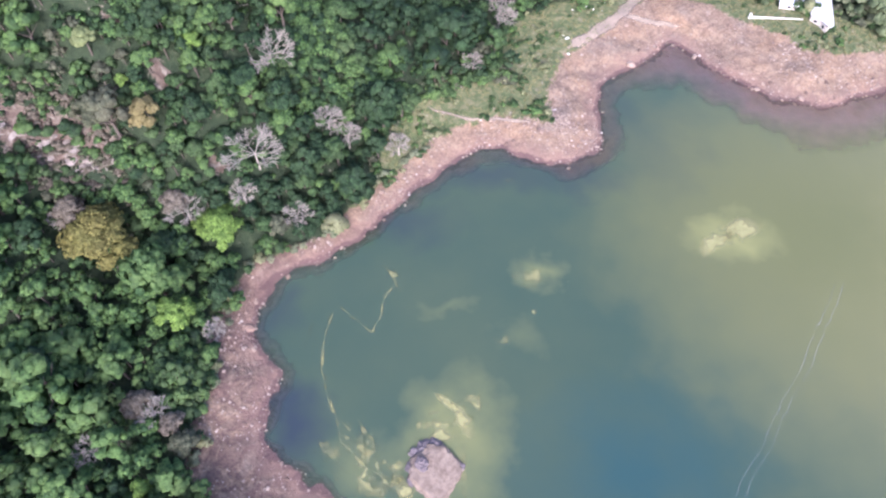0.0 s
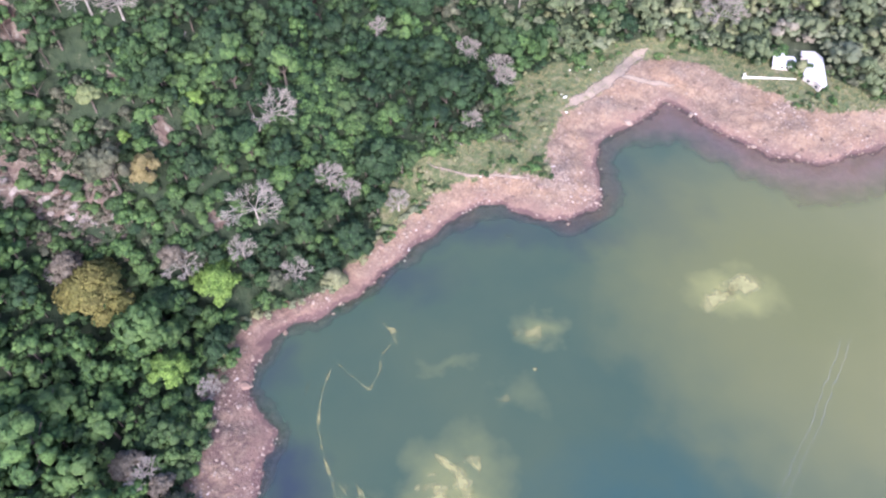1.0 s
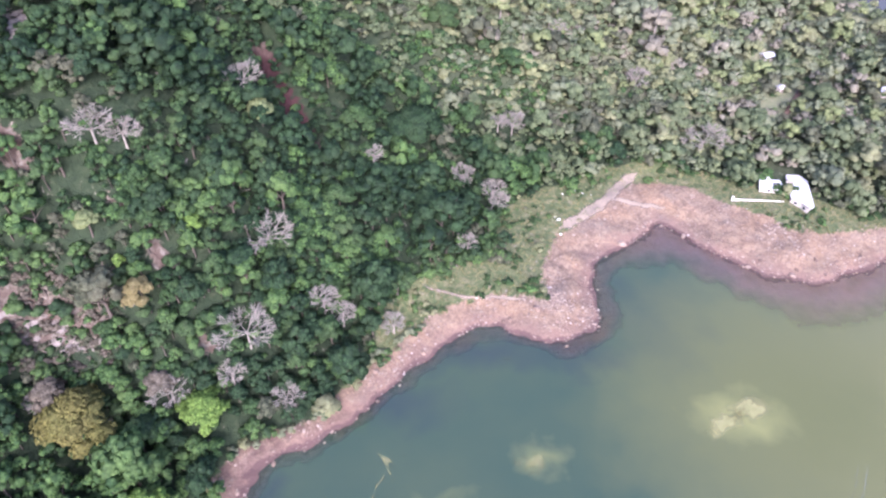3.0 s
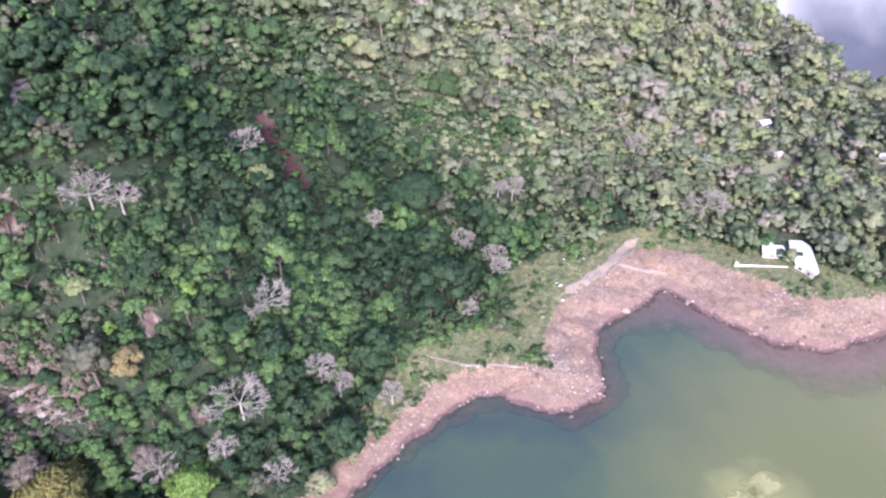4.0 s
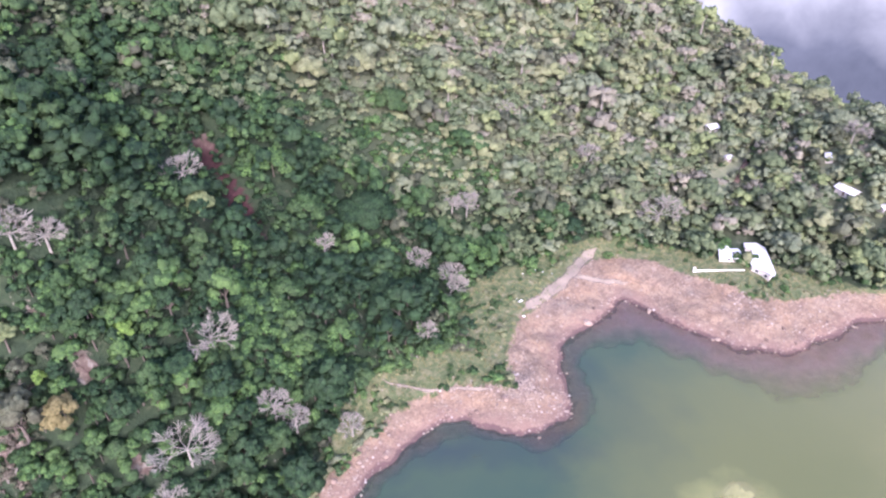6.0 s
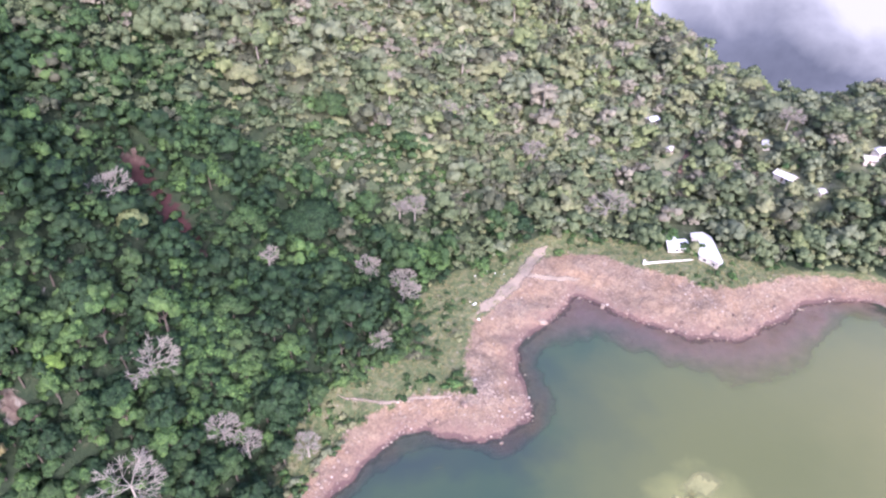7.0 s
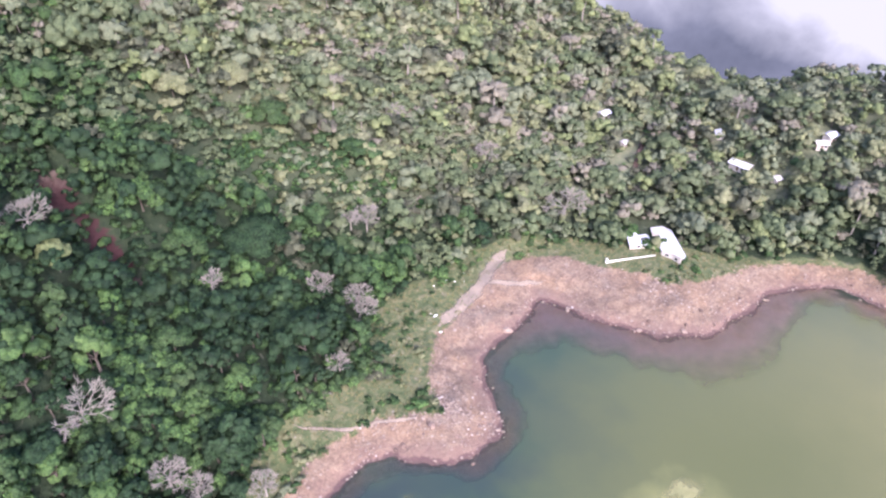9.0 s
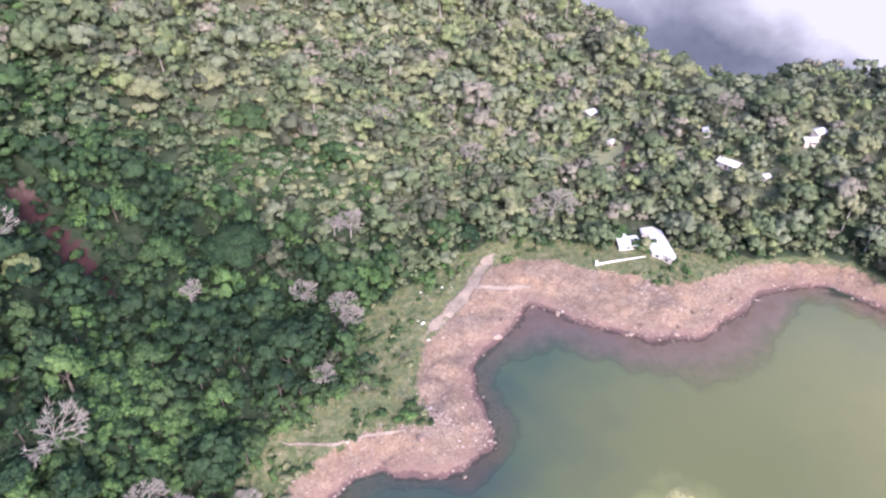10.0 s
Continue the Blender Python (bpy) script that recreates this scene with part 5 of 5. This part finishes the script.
see, mix = n.new("ShaderNodeBsdfTransparent"), n.new("ShaderNodeMixShader")
l.new(ramp(n, l, maths(n, l, "ADD", cover.outputs["Fac"], maths(n, l, "MULTIPLY", maths(n, l, "SUBTRACT", f, 0.5), 1.5)), [(0.30, (0, 0, 0)), (0.95, (0.8, 0.8, 0.8))]), mix.inputs[0])
l.new(see.outputs[0], mix.inputs[1])
l.new(b.outputs[0], mix.inputs[2])
l.new(mix.outputs[0], n["Material Output"].inputs[0])

FOAM, n, l, b = material("foam_pale", 0.6)
cover = n.new("ShaderNodeAttribute")
cover.attribute_name = "cover"
l.new(ramp(n, l, noise_node(n, l, position(n), 0.5, 3), [(0.3, (0.22, 0.24, 0.22)), (0.7, (0.30, 0.32, 0.29))]), b.inputs["Base Color"])
see, mix = n.new("ShaderNodeBsdfTransparent"), n.new("ShaderNodeMixShader")
l.new(maths(n, l, "MULTIPLY", cover.outputs["Fac"], 0.30, True), mix.inputs[0])
l.new(see.outputs[0], mix.inputs[1])
l.new(b.outputs[0], mix.inputs[2])
l.new(mix.outputs[0], n["Material Output"].inputs[0])


# Dark copy of the algae: paints the bank's reflection on the water.
BANK_REFLECTION = ALGAE.copy()
BANK_REFLECTION.name = "bank_reflection_dark"
for k in BANK_REFLECTION.node_tree.nodes:
    if k.type == "VALTORGB" and k.outputs[0].links[0].to_node.type == "BSDF_PRINCIPLED":
        k.color_ramp.elements[0].color, k.color_ramp.elements[1].color = (0.016, 0.026, 0.016, 1), (0.034, 0.046, 0.026, 1)


def algae_mat(x, y, rx, ry, turn, full=1.0, mat=None, words="ragged yellow-green mat of algae floating on the lake"):
    """A ragged mat of algae (with mat given, a painted reflection) at the surface, thinning towards its edge."""
    rings, spokes = 7, 30
    a = np.arange(spokes) * 2 * np.pi / spokes
    c, s = math.cos(radians(turn)), math.sin(radians(turn))
    V, C = [(0, 0, 0)], [full]
    for k in range(1, rings + 1):
        q = k / rings
        lump = 1 + 0.3 * vnoise(np.cos(a) * 3 + x, np.sin(a) * 3 + y, 1.2, 90)
        u, v = np.cos(a) * rx * q * lump, np.sin(a) * ry * q * lump
        V += list(zip(u * c - v * s, u * s + v * c, np.zeros(spokes)))
        C += [full * (1 - q)] * spokes
    F = [(0, 1 + i, 1 + (i + 1) % spokes) for i in range(spokes)]
    for k in range(rings - 1):
        for i in range(spokes):
            p0, p1 = 1 + k * spokes + i, 1 + k * spokes + (i + 1) % spokes
            F += [(p0, p0 + spokes, p1 + spokes), (p0, p1 + spokes, p1)]
    me = mesh_from("algae_mat", V, F, [mat or ALGAE])
    attribute(me, "cover", C)
    # With mat given, this is the dark sheet painted for the bank's reflection.
    ob = new("waterweed" if mat else "algae_mat", me)
    ob.location = (x, y, 0.015 + 0.002 * (int(x * 10) % 5))
    tagged(ob, words, "waterweed" if mat else "algae", group="" if mat else "algae on the lake")


def algae_strand(points, width, full=0.7, mat=None, words="thin drifting strand of yellow-green algae"):
    """A broken drifting strand of algae along a bent line."""
    p = np.array(points, float)
    s = np.concatenate([[0], np.cumsum(np.hypot(*np.diff(p, axis=0).T))])
    u = np.arange(0, s[-1], 0.6)
    line = np.stack([np.interp(u, s, p[:, 0]), np.interp(u, s, p[:, 1])], 1)
    for _ in range(3):
        line[1:-1] = (line[:-2] + 2 * line[1:-1] + line[2:]) / 4
    line += np.stack([0.5 * vnoise(u, u * 0, 3, 95), 0.5 * vnoise(u, u * 0, 3, 96)], 1)
    way = np.gradient(line, axis=0)
    side = np.stack([-way[:, 1], way[:, 0]], 1) / np.linalg.norm(way, axis=1)[:, None]
    w = width * (0.8 + 0.5 * vnoise(u, u * 0, 2.5, 97))[:, None]
    V = np.stack([line - side * w, line, line + side * w], 1).reshape(-1, 2)
    C = np.tile([0, 1, 0], len(u)) * np.repeat(np.clip(full + 0.35 * vnoise(u, u * 0, 4, 98) + (0.0 if mat else 0.3) * vnoise(u, u * 0, 1.3, 99), 0, 1), 3)
    i = (np.arange(len(u) - 1) * 3)[:, None]
    F = np.concatenate([i + (0, 1, 4), i + (0, 4, 3), i + (1, 2, 5), i + (1, 5, 4)])
    me = mesh_from("algae_strand", np.column_stack([V, np.zeros(len(V))]), F, [mat or ALGAE])
    attribute(me, "cover", C)
    ob = new("drift_line" if mat else "algae_strand", me)
    ob.location.z = 0.03
    tagged(ob, words, "foam" if mat else "algae", group="" if mat else "algae on the lake")


algae_mat(84.5, 104.3, 9.5, 5.0, 12, 1.5)
algae_mat(76.5, 100.0, 9, 3.6, 30, 1.4)
algae_mat(180.5, 153.5, 13, 4.2, -42, 1.5, BANK_REFLECTION, "dark painted band standing in for the far bank's reflection")
algae_mat(24.0, 88.6, 5.5, 4.0, 30, 0.8)
algae_mat(20.2, 89.5, 3.5, 1.6, -10, 0.6)
algae_mat(24.0, 78.4, 0.9, 0.8, 0, 1.0)
algae_mat(1.4, 53.5, 6.5, 2.2, -40, 1.15)
algae_mat(4.3, 49.6, 2.8, 4.4, 0, 1.3)
algae_mat(-0.4, 45.5, 4, 2.6, 0, 1.3)
algae_mat(5.7, 47.5, 2.6, 3.2, 0, 1.1)
algae_mat(8.7, 53.3, 1.3, 4, 0, 0.9)
algae_mat(6.7, 55.1, 3, 1.0, -20, 0.9)
algae_mat(-1.6, 48.2, 4.5, 1.7, 0, 1.0)
algae_mat(-5.7, 48.2, 1.2, 1.2, 0, 1.1)
algae_mat(-2.6, 51.3, 3, 1.2, 10, 0.8)
algae_mat(-13.7, 39.4, 0.9, 0.7, 0, 1.1)
algae_mat(-10.8, 38.1, 1.4, 2.4, 0, 0.9)
algae_mat(-10.5, 35.3, 2.6, 2.4, 0, 1.1)
algae_mat(-8.6, 32.6, 4, 3.4, 0, 1.2)
algae_mat(4.4, 38.1, 2.2, 9, 0, 0.75)
algae_mat(-19.2, 43.1, 4, 5, 20, 0.6)
algae_mat(-25.8, 41.8, 5, 3, 0, 0.6)
algae_mat(-17.8, 41.8, 3, 6, 10, 0.6)
algae_mat(-14.5, 33.8, 5, 3, 0, 0.75)
algae_mat(-11.0, 36.6, 4.5, 5, 0, 0.7)
algae_mat(-17.4, 34.1, 4, 3, 0, 0.7)
algae_mat(16.2, 70.6, 5, 3, -20, 0.42)
algae_mat(33.7, 85.5, 1, 3.5, 0, 0.45)
algae_mat(0.9, 78.7, 4.5, 1.5, 10, 0.4)
algae_mat(-13.0, 89.8, 2.4, 1.4, -30, 0.7)
algae_mat(19.5, 121.7, 3.5, 1.5, 10, 0.4)
algae_strand([(-29.2, 78.4), (-30.9, 72.2), (-30.6, 64.4), (-29.1, 57.0), (-26.3, 50.6), (-21.5, 46.4)], 0.7, 0.60)
algae_strand([(-29.9, 80.4), (-26.7, 78.7), (-22.1, 75.7), (-18.2, 72.5), (-16.6, 76.2), (-15.7, 82.9), (-14.0, 85.8)], 0.6, 0.54)
algae_strand([(-16.9, 92.0), (-14.5, 89.8), (-11.5, 84.6)], 0.95, 0.7)
algae_strand([(-24.4, 49.2), (-21.5, 47.1), (-18.2, 48.2)], 0.6, 0.5)
algae_strand([(-24.8, 45.8), (-20.6, 43.1), (-18.5, 41.8)], 0.6, 0.5)
algae_strand([(-19.5, 47.1), (-16.6, 43.1), (-15.2, 37.9), (-12.2, 33.8)], 0.7, 0.55)
algae_strand([(-27.8, 41.8), (-24.2, 37.9), (-18.8, 35.9), (-16.0, 32.8)], 0.7, 0.5)
algae_strand([(-30.2, 45.8), (-28.4, 40.4), (-24.0, 35.3)], 0.6, 0.45)
algae_strand([(-33.9, 77.1), (-35.0, 72.2), (-35.9, 66.7)], 0.4, 0.45)
algae_strand([(-21.0, 49.2), (-18.3, 45.1), (-17.4, 39.8), (-18.8, 35.3)], 0.8, 0.66)
algae_strand([(-26.6, 50.6), (-24.7, 44.4), (-21.2, 41.8), (-17.6, 37.9), (-12.2, 35.3), (-8.9, 32.8)], 0.7, 0.62)
algae_strand([(-6.9, 93.4), (-9.9, 90.7), (-7.5, 87.2)], 0.4, 0.4)
algae_strand([(-3.3, 56.3), (0.8, 53.4), (6.4, 54.8), (8.8, 52.7)], 0.8, 0.7)
algae_strand([(106.3, 87.3), (93.3, 67.5), (84.4, 55.6), (74.7, 41.8), (66.1, 31.4)], 0.26, 0.6, FOAM, "faint pale drift line on the water")
algae_strand([(108.7, 87.3), (95.7, 67.5), (86.6, 55.6), (76.9, 41.8), (68.2, 31.4)], 0.26, 0.6, FOAM, "faint pale drift line on the water")
